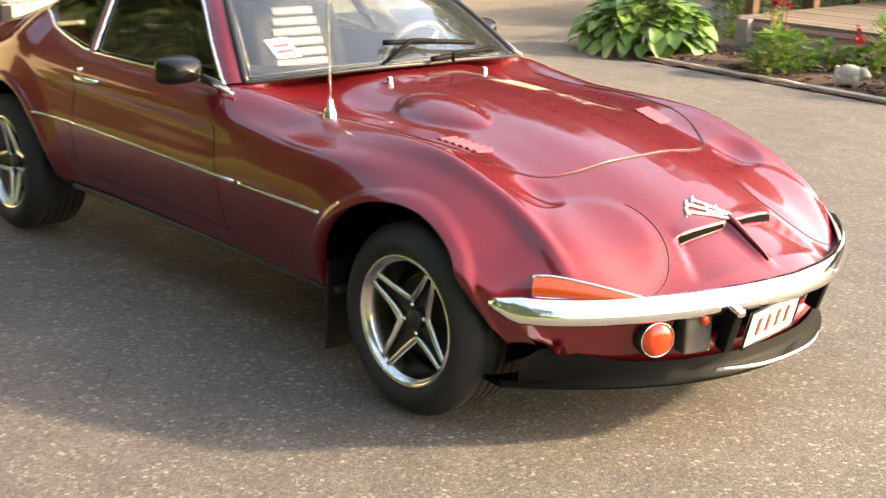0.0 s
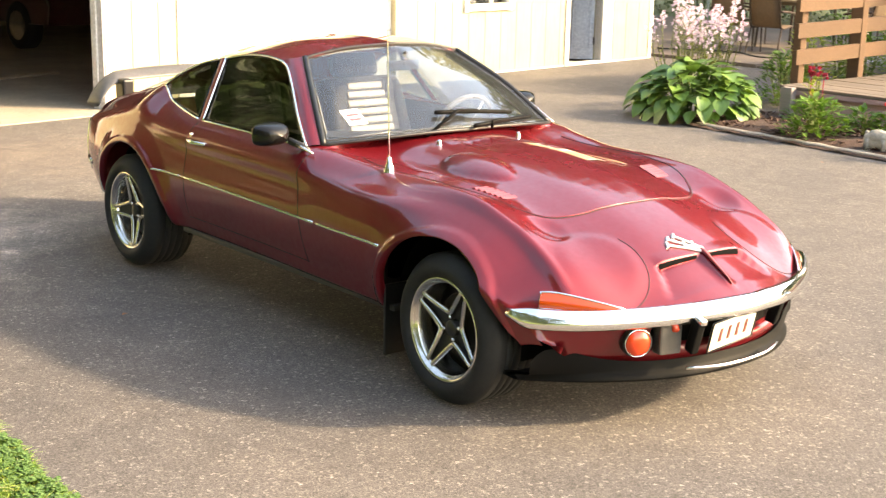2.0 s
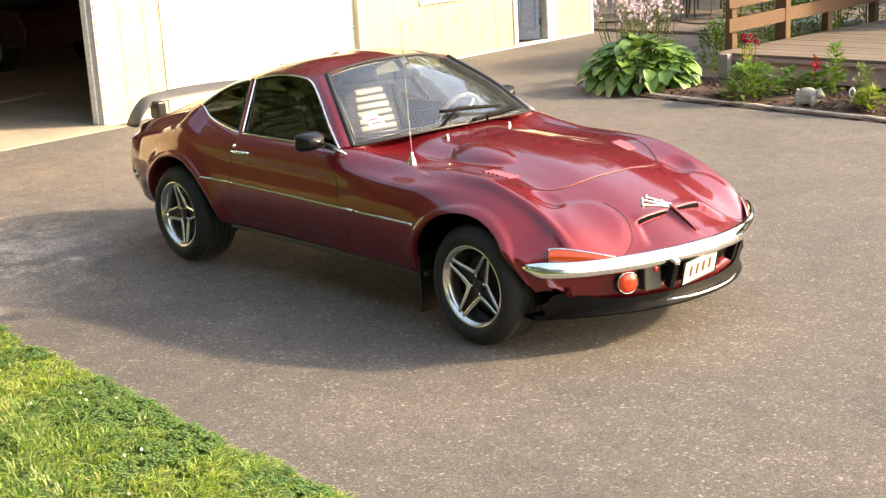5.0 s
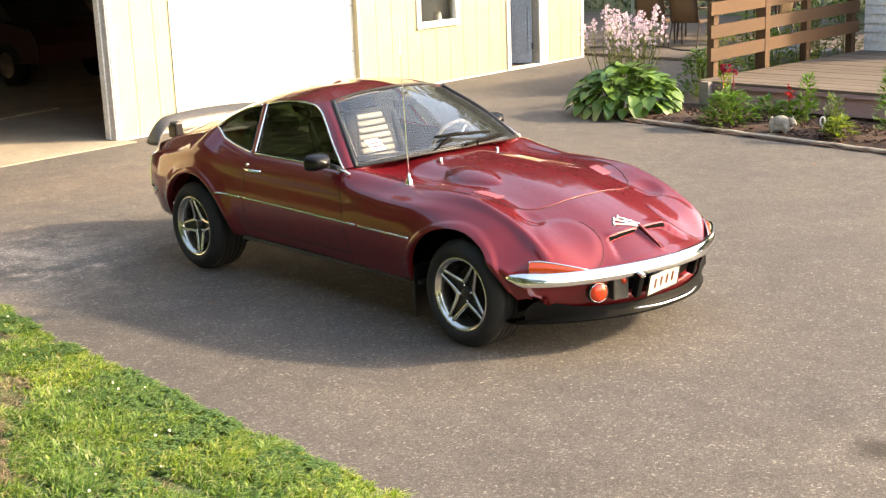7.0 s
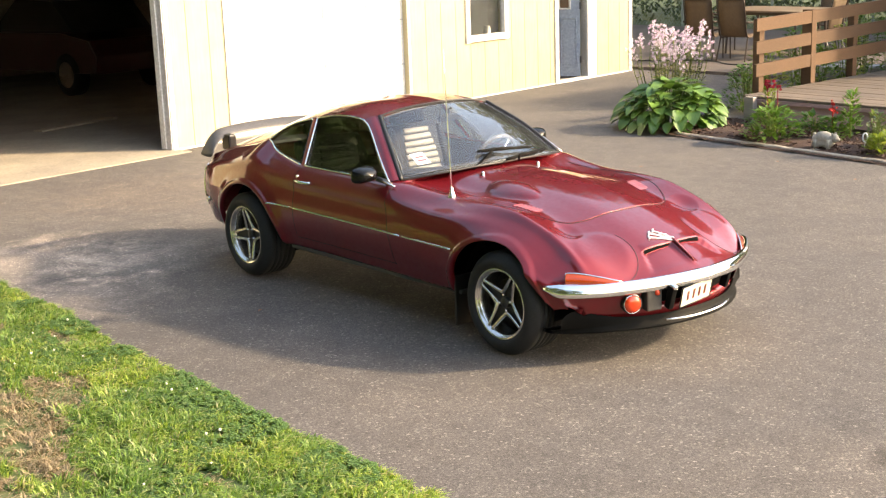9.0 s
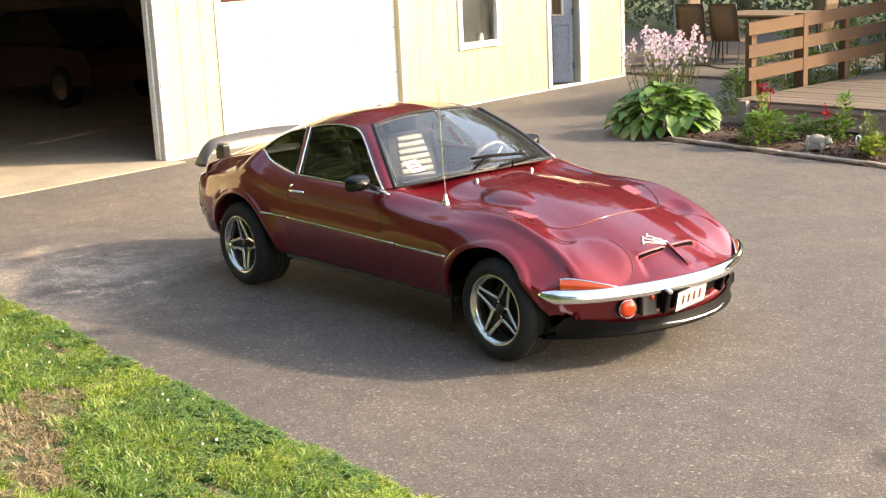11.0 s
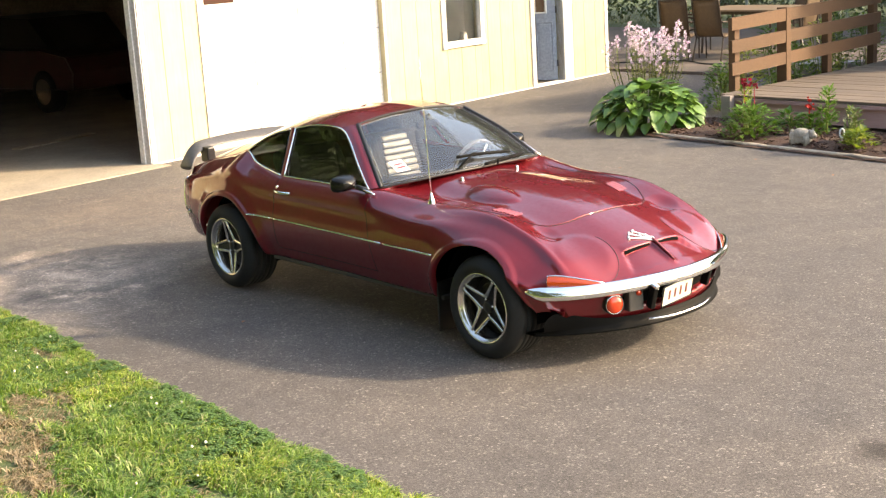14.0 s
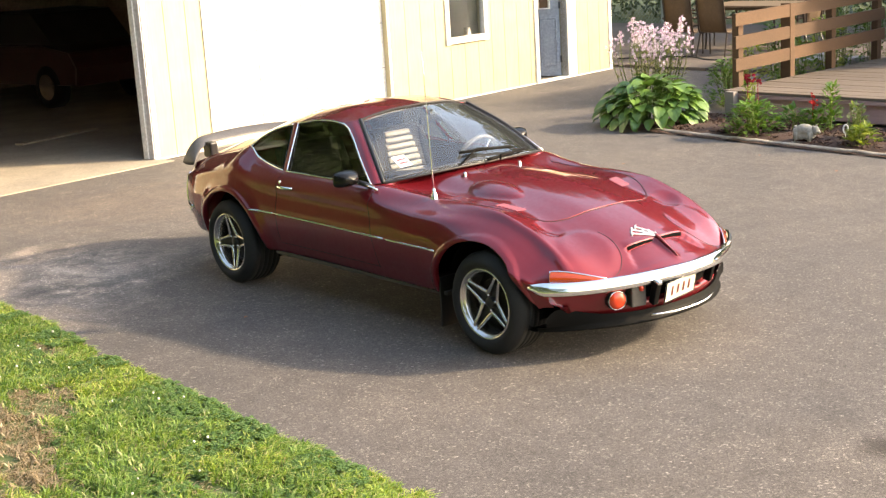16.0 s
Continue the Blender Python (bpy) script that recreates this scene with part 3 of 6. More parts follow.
def section(x0):
    """Half a cross-section of the lower body, from the middle of the top to the sill."""
    w, zc, zf, yf, bow, zm = (keyed(x0, k) for k in (K_W, K_ZC, K_ZF, K_YF, K_BOW, K_ZM))
    hood = smoothstep(0.3, 0.6, x0)
    nose = smoothstep(1.5, 2.0, x0)
    rear = smoothstep(-0.5, -1.0, x0)
    dip = 0.03 * hood * (1 - nose)
    crease = smoothstep(0.85, 1.30, x0)
    out = 0.55 - 0.05 * hood - 0.05 * rear
    drop = 0.035 + 0.004 * hood + 0.02 * rear
    low = zf * .45 + zm * .55
    side = [(yf + (w - yf) * out, zf - drop), (yf + (w - yf) * (out + 0.33) - 0.002, (zf - drop) * 0.55 + low * 0.45 + 0.006 * hood), (w - 0.016 + 0.010 * hood, low - 0.02 * hood)]
    # over and ahead of the front wheel the side falls steeply from the crest
    ahead = smoothstep(1.42, 1.68, x0)
    steep = [(yf + (w - yf) * a, zf - (zf - zm) * (b + (c - b) * ahead)) for a, b, c in ((.22, .17, .27), (.50, .36, .54), (.82, .585, .83))]
    side = [(a[0] + (b[0] - a[0]) * crease, a[1] + (b[1] - a[1]) * crease) for a, b in zip(side, steep)]
    ctrl = [(0, zc), (0.14, zc - 0.004), (0.27, zc - 0.016 - 0.25 * dip), (0.40, min(zc, zf + .02) - 0.02 - dip * 0.6), (yf - 0.075 + 0.045 * crease, zf - 0.012 * hood + 0.008 * crease), (yf + 0.006 * crease, zf),
            *side, (w, zm), (w - 0.012, 0.46 - 0.03 * nose), (w - 0.045 - 0.01 * nose, 0.36), (w - 0.075 - 0.02 * nose, 0.28)]
    pts = spline([Vector((0, y, z)) for y, z in ctrl], PER)
    zb = arch_z(x0 - bow)
    # cut at the sill or the wheel arch, keeping the count of points
    side = pts[5 * PER:]
    cut = []
    for a, b in zip(side, side[1:]):
        cut.append(a)
        if b.z <= zb <= a.z and a.z != b.z:
            cut.append(a.lerp(b, (a.z - zb) / (a.z - b.z)))
            break
    else:
        cut.append(side[-1])
    side = resample(cut, 44)
    out = []
    for p in pts[:5 * PER] + side:
        y = max(p.y, 0)
        out.append(Vector((x0 - bow * (y / w) ** 2.2, y, p.z)))
    # flare and raised lip round the wheel arches, turned in at the edge
    for j, p in enumerate(out[5 * PER + 3:]):
        for cx, cz, r in ARCH:
            d = math.hypot(p.x - cx, p.z - cz) - r
            if d < 0.12 and p.z > cz - 0.06:
                p.y += (0.006 if cx > 0 else 0.020) * (1 - smoothstep(0.0, 0.11, d)) * smoothstep(cz - 0.06, cz + 0.06, p.z) * smoothstep(0, 18, j)
                p.y += 0.012 * (1 - smoothstep(0.020, 0.034, d)) * smoothstep(cz - 0.06, cz + 0.06, p.z)
    out.append(out[-1] + Vector((0, -0.035, 0.002)))
    return out


COVER = (1.675, 0.397, 0.166, 0.155)      # headlamp cover: middle and half sizes
BULGE = (0.905, -0.275, 0.185, 0.090)       # the blister on the bonnet


SLOT = 1.775


def slot_x(a):
    """The back edge of the nose slots, along the curve of the nose."""
    return SLOT - keyed(SLOT, K_BOW) * (a / keyed(SLOT, K_W)) ** 2.2


def relief(x, y):
    """How far the bonnet and nose stand above the smooth body."""
    dz = 0.0
    a = abs(y)
    cx, cy, ax, ay = COVER
    e = ((x - cx) / ax) ** 2 + ((a - cy) / ay) ** 2
    dz += 0.007 * smoothstep(1.12, 0.45, e)
    bx, by, hx, hy = BULGE
    u = (x - bx) / hx
    e = u * u + ((y - by) / (hy * (1.0 - 0.25 * u))) ** 2
    if e < 1.0:
        dz += 0.020 * (1 - e) ** 0.55
    if 0.010 < a < 0.28:
        k = (x - slot_x(a)) / 0.130
        wide = 0.212 + 0.060 * min(1.0, max(0.0, k))
        edge = max(0.0, min(1.0, (wide - a) / 0.010)) * min(1.0, (a - 0.010) / 0.012)
        if 0.006 <= k < 1:
            dz -= (0.012 + 0.012 * a / 0.21) * (1 - k) ** 0.9 * edge
        elif -0.35 < k < 0.006:
            dz += 0.007 * (1 + min(k, 0) / 0.35) * edge
    if a < 0.022 and 1.74 < x < 1.95:
        dz += 0.015 * (1 - a / 0.022) * smoothstep(1.74, 1.79, x) * (1 - smoothstep(1.88, 1.95, x))
    # the hollow behind each headlamp cover
    e2 = ((x - 1.455) / 0.095) ** 2 + ((a - 0.455) / 0.085) ** 2
    if e2 < 1:
        dz -= 0.016 * (1 - e2) ** 1.5
    return dz


def smooth_z(x, y):
    """Height of the bonnet and nose before the relief."""
    x0 = x
    for _ in range(25):
        x0 = x + keyed(x0, K_BOW) * (abs(y) / keyed(x0, K_W)) ** 2.2
    pts = section(x0)[:5 * PER + 1]
    for a, b in zip(pts, pts[1:]):
        if a.y <= abs(y) <= b.y:
            return a.z + (b.z - a.z) * (abs(y) - a.y) / max(1e-6, b.y - a.y)
    return pts[-1].z


def stations():
    xs = [-1.97 + 0.0135 * k for k in range(250)]
    xs = [x for x in xs if x < 1.40] + [1.40 + 0.006 * k for k in range(101)]
    for cx, cz, r in ARCH:
        for k in range(33):
            g = cx + r * math.cos(math.pi * k / 32)
            x = g
            for _ in range(30):
                x = g + keyed(x, K_BOW)
            xs.append(x)
            if k in (0, 32):
                xs.append(x + (0.002 if k == 0 else -0.002))
    xs = [x for x in xs if not SLOT < x < SLOT + 0.003 and abs(x - SLOT) > 0.0013]
    xs += [COWL_X, SLOT, SLOT + 0.0016]
    xs = sorted(xs)
    out = [xs[0]]
    for x in xs[1:]:
        if x - out[-1] > 0.0012:
            out.append(x)
    return out


car = thing("sports_car", pose(0, 0, 0), "low burgundy two-door sports coupe parked on asphalt", "car")
ST = stations()
SECS = [section(x) for x in ST]
NP = len(SECS[0])
IC = min(range(len(ST)), key=lambda i: abs(ST[i] - COWL_X))


def ym(p, s):
    return Vector((p.x, p.y * s, p.z))


def raised(p, s, i, j):
    q = ym(p, s)
    if i >= IC and j < 5 * PER + 4:
        q.z += relief(q.x, q.y)
    return q


bm = bmesh.new()
for s in (1, -1):
    grid_mesh(bm, [[raised(SECS[i][j], s, i, j) for j in range(0, 5 * PER + 1)] for i in range(IC, len(ST))])
    grid_mesh(bm, [[raised(SECS[i][j], s, i, j) for j in range(5 * PER, NP)] for i in range(len(ST))])
# tail panel
rows = [[Vector((SECS[0][j].x - 0.03 * (1 - (k / 8 - 1) ** 2), SECS[0][j].y * (1 - k / 8), SECS[0][j].z)) for k in range(17)] for j in range(5 * PER, NP - 1)]
grid_mesh(bm, rows)
bmesh.ops.remove_doubles(bm, verts=bm.verts, dist=0.0004)
BODY_TREE = BVHTree.FromBMesh(bm)
body = part("body", bm, PAINT, car, "glossy burgundy painted body with swollen fenders", True)


def on_top(x, y, lift=0.0):
    p, n, _, _ = BODY_TREE.ray_cast(Vector((x, y, 2)), Vector((0, 0, -1)))
    return (p + Vector((0, 0, 1)) * lift) if p else Vector((x, y, 0.6))


def on_side(x, z, s=-1, lift=0.0):
    p, n, _, _ = BODY_TREE.ray_cast(Vector((x, 2.0 * s, z)), Vector((0, -s, 0)))
    return (p + Vector((0, s, 0)) * lift) if p else Vector((x, 0.77 * s, z))


def bar(name, pts, r, mat, parent=None, label="", sides=6, squash=1.0):
    return part(name, tube(bmesh.new(), pts, r, sides, True, squash), mat, parent or car, label, True)


def curve(*pts, n=25):
    return resample(spline([Vector(p) for p in pts], 10), n)


SEAM = Mat("shut_line", (0.012, 0.002, 0.003), 0.8).m
# bonnet shut line
half = [(0.50, .535), (0.65, .545), (0.80, .548), (1.0, .540), (1.15, .515), (1.26, .475), (1.34, .430), (1.395, .375), (1.43, .290), (1.448, .15), (1.453, 0)]
half = resample(spline([(x, y, 0) for x, y in half], 8), 60)
line = [on_top(p.x, p.y, -0.0005) for p in half] + [on_top(p.x, -p.y, -0.0005) for p in half[-2::-1]]
bonnet = bar("bonnet_seam", line, 0.0026, SEAM)
# the bonnet's rolled front edge, just behind its shut line
bar("bonnet_edge", [on_top(p.x - 0.007, p.y, 0.0) for p in half[36:]] + [on_top(p.x - 0.007, -p.y, 0.0) for p in half[-2:35:-1]], 0.0032, PAINT, None, "rolled front edge of the bonnet")
for s in (1, -1):
    cx, cy, ax, ay = COVER
    ring = [on_top(cx + ax * 1.03 * math.cos(a), s * (cy + ay * 1.03 * math.sin(a)), 0.0) for a in (2 * math.pi * k / 64 for k in range(-20, 6))]
    bar("headlamp_seam", ring, 0.0018, SEAM)
    # doors: front, lower and rear shut lines
    bar("door_seam", [on_side(0.36 + 0.06 * smoothstep(.82, .40, z) + 0.07 * smoothstep(.70, .82, z) * 0, z, s, -0.0006) for z in (0.80 - 0.022 * k for k in range(20))], 0.0024, SEAM)
    bar("door_seam", [on_side(-0.55 - 0.02 * k / 19, 0.815 - 0.0215 * k, s, -0.0006) for k in range(20)], 0.0022, SEAM)
    bar("door_seam", [on_side(-0.57 + 1.0 * k / 24, 0.387, s, -0.0006) for k in range(25)], 0.0022, SEAM)
    # chrome rubbing strip in three lengths
    for x0, x1 in ((-0.812, -0.592), (-0.583, 0.512), (0.534, 0.955)):
        bar("side_moulding", [on_side(x0 + (x1 - x0) * k / 20, 0.580 - 0.014 * (x0 + (x1 - x0) * k / 20 + .81) / 1.76 - 0.006, s, 0.002) for k in range(21)], 0.0060, CHROME, None, "bright chrome side strip", 8)
    # door handle
    hnd = bar("door_handle", [on_side(-0.535 + 0.16 * k / 10, 0.742, s, 0.004 + 0.018 * math.sin(math.pi * k / 10)) for k in range(11)], [0.007 + 0.003 * math.sin(math.pi * k / 10) for k in range(11)], CHROME, None, "chrome pull door handle", 8)
    lk = on_side(-0.525, 0.765, s)
    part("lock", lathe(bmesh.new(), [(0.001, .006), (.009, .005), (.010, -.004)], 16, Matrix.Translation(lk) @ (Matrix.Identity(4) if s > 0 else pose(0, 0, 0, 0, 0, 180))), CHROME, car)

# ---- cabin: roof, pillars, glass ----
A_BASE = Vector((0.335, 0.612, 0.826))
A_TOP = Vector((-0.100, 0.415, 1.126))
C_TOP = Vector((-0.178, 0.480, 1.108))    # where roof, pillar and door glass meet
WIN_FRONT = curve((0.300, 0.667, 0.818), (0.150, 0.610, 0.925), (-0.03, 0.528, 1.045), (-0.12, 0.492, 1.092), C_TOP, n=20)
WIN_TOP = curve(C_TOP, (-0.30, 0.476, 1.116), (-0.45, 0.478, 1.110), (-0.625, 0.495, 1.082), n=24)
WIN_REAR = curve((-0.535, 0.668, 0.820), (-0.570, 0.600, 0.925), (-0.625, 0.495, 1.082), n=20)
crest = [section(x)[5 * PER] for x in (-0.535 + 0.835 * k / 23 for k in range(24))]
WIN_LOW = crest[::-1]
Q_FRONT = curve((-0.581, 0.6645, 0.823), (-0.615, 0.598, 0.926), (-0.672, 0.500, 1.073), n=20)
q_low = [section(-0.581 - 0.449 * k / 23)[5 * PER] for k in range(24)]
Q_TOP = curve((-0.672, 0.500, 1.073), (-0.80, 0.518, 1.045), (-0.91, 0.546, 1.002), (-0.985, 0.575, 0.958), (-1.03, 0.5955, 0.925), n=24)
rear_rail = [section(-1.03 - 0.94 * k / 30)[5 * PER] for k in range(1, 31)]
rail = resample(WIN_TOP + [Vector((-0.65, 0.498, 1.078))] + Q_TOP + rear_rail, 90)
mid = curve((-0.02, 0, 1.178), (-0.25, 0, 1.194), (-0.50, 0, 1.188), (-0.80, 0, 1.148), (-1.10, 0, 1.078), (-1.40, 0, 0.970), (-1.70, 0, 0.860), (-1.99, 0, 0.765), n=90)
head = curve(C_TOP, A_TOP, (-0.075, 0.25, 1.158), (-0.02, 0, 1.178), n=24)
tail = curve(rear_rail[-1], (-1.965, 0.25, 0.762), (-1.99, 0, 0.765), n=24)
rows = coons(rail, mid, head, tail)
for i, r in enumerate(rows):
    for j, p in enumerate(r):
        v = j / 23
        k = math.sin(math.pi * v) * (1 - v)
        p.z += 0.022 * k * (1 - smoothstep(0.6, 1.0, i / 89)) * smoothstep(0, 0.15, i / 89)
bm = bmesh.new()
for s in (1, -1):
    grid_mesh(bm, [[ym(p, s) for p in r] for r in rows])
bmesh.ops.remove_doubles(bm, verts=bm.verts, dist=0.0005)
roof = part("roof", bm, PAINT, car, "burgundy fastback roof", True)
roof.modifiers.new("thick", 'SOLIDIFY').thickness = 0.018
roof.modifiers["thick"].offset = -1

base = curve(A_BASE, (0.422, 0.43, 0.846), (0.475, 0.2, 0.860), (0.50, 0, 0.864), n=24)
pil = curve(A_BASE, A_BASE.lerp(A_TOP, 0.5) + Vector((0.012, 0.012, 0.012)), A_TOP, n=20)
top = curve(A_TOP, (-0.075, 0.25, 1.158), (-0.02, 0, 1.178), n=24)
cen = curve((0.50, 0, 0.864), (0.245, 0, 1.042), (-0.02, 0, 1.178), n=20)


def glass(name, rows, sides, mat, label, both=False):
    bm = bmesh.new()
    for s in sides:
        grid_mesh(bm, [[ym(p, s) for p in r] for r in rows])
    bmesh.ops.remove_doubles(bm, verts=bm.verts, dist=0.0005)
    ob = part(name, bm, mat, car, label, True)
    md = ob.modifiers.new("thick", 'SOLIDIFY')
    md.thickness = 0.005
    ob.visible_shadow = False
    return ob


glass("windscreen", coons(base, top, pil, cen), (1, -1), SCREEN, "curved clear windscreen with a chrome surround")
for s in (1, -1):
    glass("door_window", coons(WIN_LOW, WIN_TOP, WIN_FRONT, WIN_REAR), (s,), GLASS_SIDE, "side window in a chrome frame")
    glass("quarter_window", coons(q_low, Q_TOP, Q_FRONT, [q_low[-1].lerp(Q_TOP[-1], k / 19) for k in range(20)]), (s,), GLASS_SIDE, "rear quarter window")
    # pillars
    bm = bmesh.new()
    grid_mesh(bm, [[ym(a.lerp(b, v / 6) + Vector((0.006, 0.010, 0.006)) * math.sin(math.pi * v / 6) * 0.8, s) for v in range(7)] for a, b in zip(pil, resample(WIN_FRONT, 20))])
    part("windscreen_pillar", bm, PAINT, car, "", True)
    bm = bmesh.new()
    grid_mesh(bm, [[ym(a + Vector(d), s) for d in ((-.004, -.004, -.004), (-.02, -.034, -.012), (-.05, -.03, -.03), (-.05, .02, -.03))] for a in pil], close_v=True)
    part("pillar_trim", bm, BLACK_PLASTIC, car, "black trim inside the windscreen pillar", True)
    bm = bmesh.new()
    grid_mesh(bm, [[ym(a.lerp(b, v / 4) + Vector((0, 0.004, 0.002)) * math.sin(math.pi * v / 4), s) for v in range(5)] for a, b in zip(WIN_REAR, Q_FRONT)])
    part("door_pillar", bm, PAINT, car, "", True)
    # chrome round the glass
    off = Vector((0, 0.004, 0.001))
    loop = [ym(p + off, s) for p in WIN_LOW + WIN_REAR + WIN_TOP[::-1] + WIN_FRONT[::-1]]
    bar("window_frame", loop, 0.0055, CHROME, None, "thin chrome window frame")
    bar("quarter_frame", [ym(p + off, s) for p in q_low + Q_TOP[::-1]], 0.0055, CHROME, None, "thin chrome window frame")
    # cowl panel between bonnet and windscreen
bm = bmesh.new()
for s in (1, -1):
    edge = [raised(SECS[IC][j], s, IC, j) for j in range(5 * PER + 1)]
    grid_mesh(bm, [resample(edge, 24), resample([ym(p, s) for p in base[::-1]] + [ym(Vector((0.300, 0.667, 0.818)), s)], 24)])
part("cowl_panel", bm, PAINT, car, "", True)
bar("windscreen_trim", [ym(p, 1) for p in base[::-1]] + [ym(p, 1) for p in pil] + [ym(p, 1) for p in top] + [ym(p, -1) for p in top[::-1]] + [ym(p, -1) for p in pil[::-1]] + [ym(p, -1) for p in base], [0.008] * 24 + [0.013] * 20 + [0.008] * 48 + [0.013] * 20 + [0.008] * 24, BLACK_PLASTIC, None, "black rubber windscreen seal")

# ---- wheels ----
LENS_DARK = Mat("dull_iron", (0.06, 0.05, 0.04), 0.6, 0.7).m
def spoke_shape(bm, a):
    """The polished edge that runs down one spoke, bends round the hub and runs up the next."""
    q = math.pi / 2
    pts = [Vector((r * math.cos(a + d), y, r * math.sin(a + d))) for r, d, y in
           ((.176, .085, -.014), (.125, .185, -.026), (.082, .40, -.036), (.060, q / 2, -.041), (.082, q - .40, -.036), (.125, q - .185, -.026), (.176, q - .085, -.014))]
    tube(bm, curve(*pts, n=27), [0.0085 + 0.0035 * math.sin(math.pi * k / 26) for k in range(27)], 6)


def wheel(hub, s, turn):
    w = new("wheel")
    w.parent = car
    w.matrix_basis = Matrix.Translation((hub.x, s * hub.y, hub.z)) @ (Matrix.Identity(4) if s > 0 else pose(0, 0, 0, 0, 0, 180)) @ Matrix.Rotation(turn, 4, 'Y') @ Matrix.Scale(0.95 if hub.x > 0 else 0.955, 4)
    bm = bmesh.new()
    prof = [(.193, -.005), (.200, .008), (.210, .016), (.224, .019), (.240, .016), (.258, .004), (.272, -.010), (.281, -.022), (.286, -.034)]
    for k in range(5):
        y = -.036 - .034 * k
        prof += [(.2855, y), (.2855, y - .026), (.279, y - .028), (.279, y - .032)]
    prof += [(.282, -.215), (.268, -.232), (.23, -.24), (.193, -.225)]
    prof = [(r if r < .23 else .23 + (r - .23) * .95, y) for r, y in prof]
    lathe(bm, prof, 72)
    part("tyre", bm, RUBBER, w, "black rubber tyre with a grooved tread", True)
    bm = bmesh.new()
    lathe(bm, [(.160, -.10), (.166, -.05), (.171, -.020), (.175, -.012), (.180, -.010), (.182, .0), (.190, .006), (.197, .004), (.199, -.004), (.193, -.01)], 72)
    part("rim", bm, ALLOY, w, "polished alloy rim lip", True)
    bm = bmesh.new()
    lathe(bm, [(0.001, -.11), (.165, -.11), (.175, -.13)], 48)
    part("rim_barrel", bm, BLACK_PAINT, w, "", True)
    bm = bmesh.new()
    lathe(bm, [(0.001, -.085), (.12, -.085), (.125, -.09), (.12, -.105)], 40)
    part("brake_disc", bm, LENS_DARK, w, "worn dull brake disc", True)
    for k in range(4):
        a = math.pi / 2 * k
        bm = bmesh.new()
        spoke_shape(bm, a)
        part("spoke", bm, ALLOY, w, "polished forked spoke", True)
        # black field of the spoke between its ribs
        bm = bmesh.new()
        q = []
        for rr, dd, yy in ((0.03, .70, -.056), (0.09, .33, -.048), (.168, .10, -.030)):
            q.append([Vector((rr * math.cos(a + dd * v), yy, rr * math.sin(a + dd * v))) for v in (-1, -.5, 0, .5, 1)])
        grid_mesh(bm, q)
        part("spoke_field", bm, BLACK_PAINT, w, "", True)
        bm = bmesh.new()
        b = a + math.pi / 4
        lathe(bm, [(0.001, .008), (.006, .007), (.007, 0)], 10, Matrix.Translation((0.042 * math.cos(b), -0.040, 0.042 * math.sin(b))))
        part("wheel_nut", bm, CHROME, w, "", True)
    bm = bmesh.new()
    lathe(bm, [(0.001, -.030), (.026, -.031), (.030, -.036), (.032, -.060)], 28)
    part("hub_cap", bm, BLACK_PAINT, w, "", True)
    return w


for hub, turn in ((FRONT, -0.56), (REAR, -1.43)):
    for s in (1, -1):
        wheel(hub, s, turn)
for (cx, cz, r) in ARCH:
    for s in (1, -1):
        bm = bmesh.new()
        rows = []
        for k in range(25):
            a = math.pi * (k / 24 * (1.08 if cx > 0 else 1.16) - 0.04)
            rows.append([Vector((cx + (r + .012) * math.cos(a), s * y, cz + (r + .012) * math.sin(a))) for y in (.66, .60, .45)] + [Vector((cx, s * .45, cz))])
        grid_mesh(bm, rows)
        part("wheel_housing", bm, DARK, car, "", True)
for s in (1, -1):
    part("mud_flap", boxed(0.912, 0.925, min(s * .58, s * .735), max(s * .58, s * .735), 0.13, 0.40, 0.003), BLACK_PLASTIC, car, "black rubber mud flap")
    part("mud_flap", boxed(-1.425, -1.412, min(s * .56, s * .715), max(s * .56, s * .715), 0.15, 0.40, 0.003), BLACK_PLASTIC, car, "black rubber mud flap")
part("floor_pan", boxed(-1.6, 1.62, -0.48, 0.48, 0.27, 0.30), DARK, car)
for s in (1, -1):
    part("sill", boxed(-0.665, 0.95, min(s * .60, s * .715), max(s * .60, s * .715), 0.300, 0.322, 0.006), SILL, car, "dusty dark sill under the door")

# ---- nose ----
def nose_x(y, back=0.0):
    return 2.0 - 0.38 * (abs(y) / 0.718) ** 2.2 - back


def ribbon(bm, ys, prof):
    """A band along the plan of the nose; prof: (back, z) pairs."""
    grid_mesh(bm, [[Vector((nose_x(y, b), y, z)) for b, z in prof] for y in ys])
    return bm


ysn = [-0.718 + 1.436 * k / 60 for k in range(61)]
bm = bmesh.new()
for s in (1, -1):
    prof = [(0.0, .466, .716), (.008, .43, .704), (.034, .37, .670), (.066, .31, .640), (.092, .268, .622), (.14, .262, .61)]
    wrap = [[Vector((nose_x(0.37 + (ymax - .37) * k / 20, b * (1 - (k / 20) ** 4)), s * (0.37 + (ymax - .37) * k / 20), max(z, .262 + .09 * (k / 20) ** 3))) for b, z, ymax in prof] for k in range(21)]
    part("front_valance", grid_mesh(b_ := bmesh.new(), wrap) and b_, PAINT, car, "burgundy lower front panel", True)
part("lower_beam", ribbon(bmesh.new(), [y * .53 for y in ysn], [(0.12, .338), (0.062, .332), (0.066, .31), (0.082, .285), (.092, .268), (.14, .262)]), PAINT, car, "burgundy cross panel under the lamps", True)
bm.free()
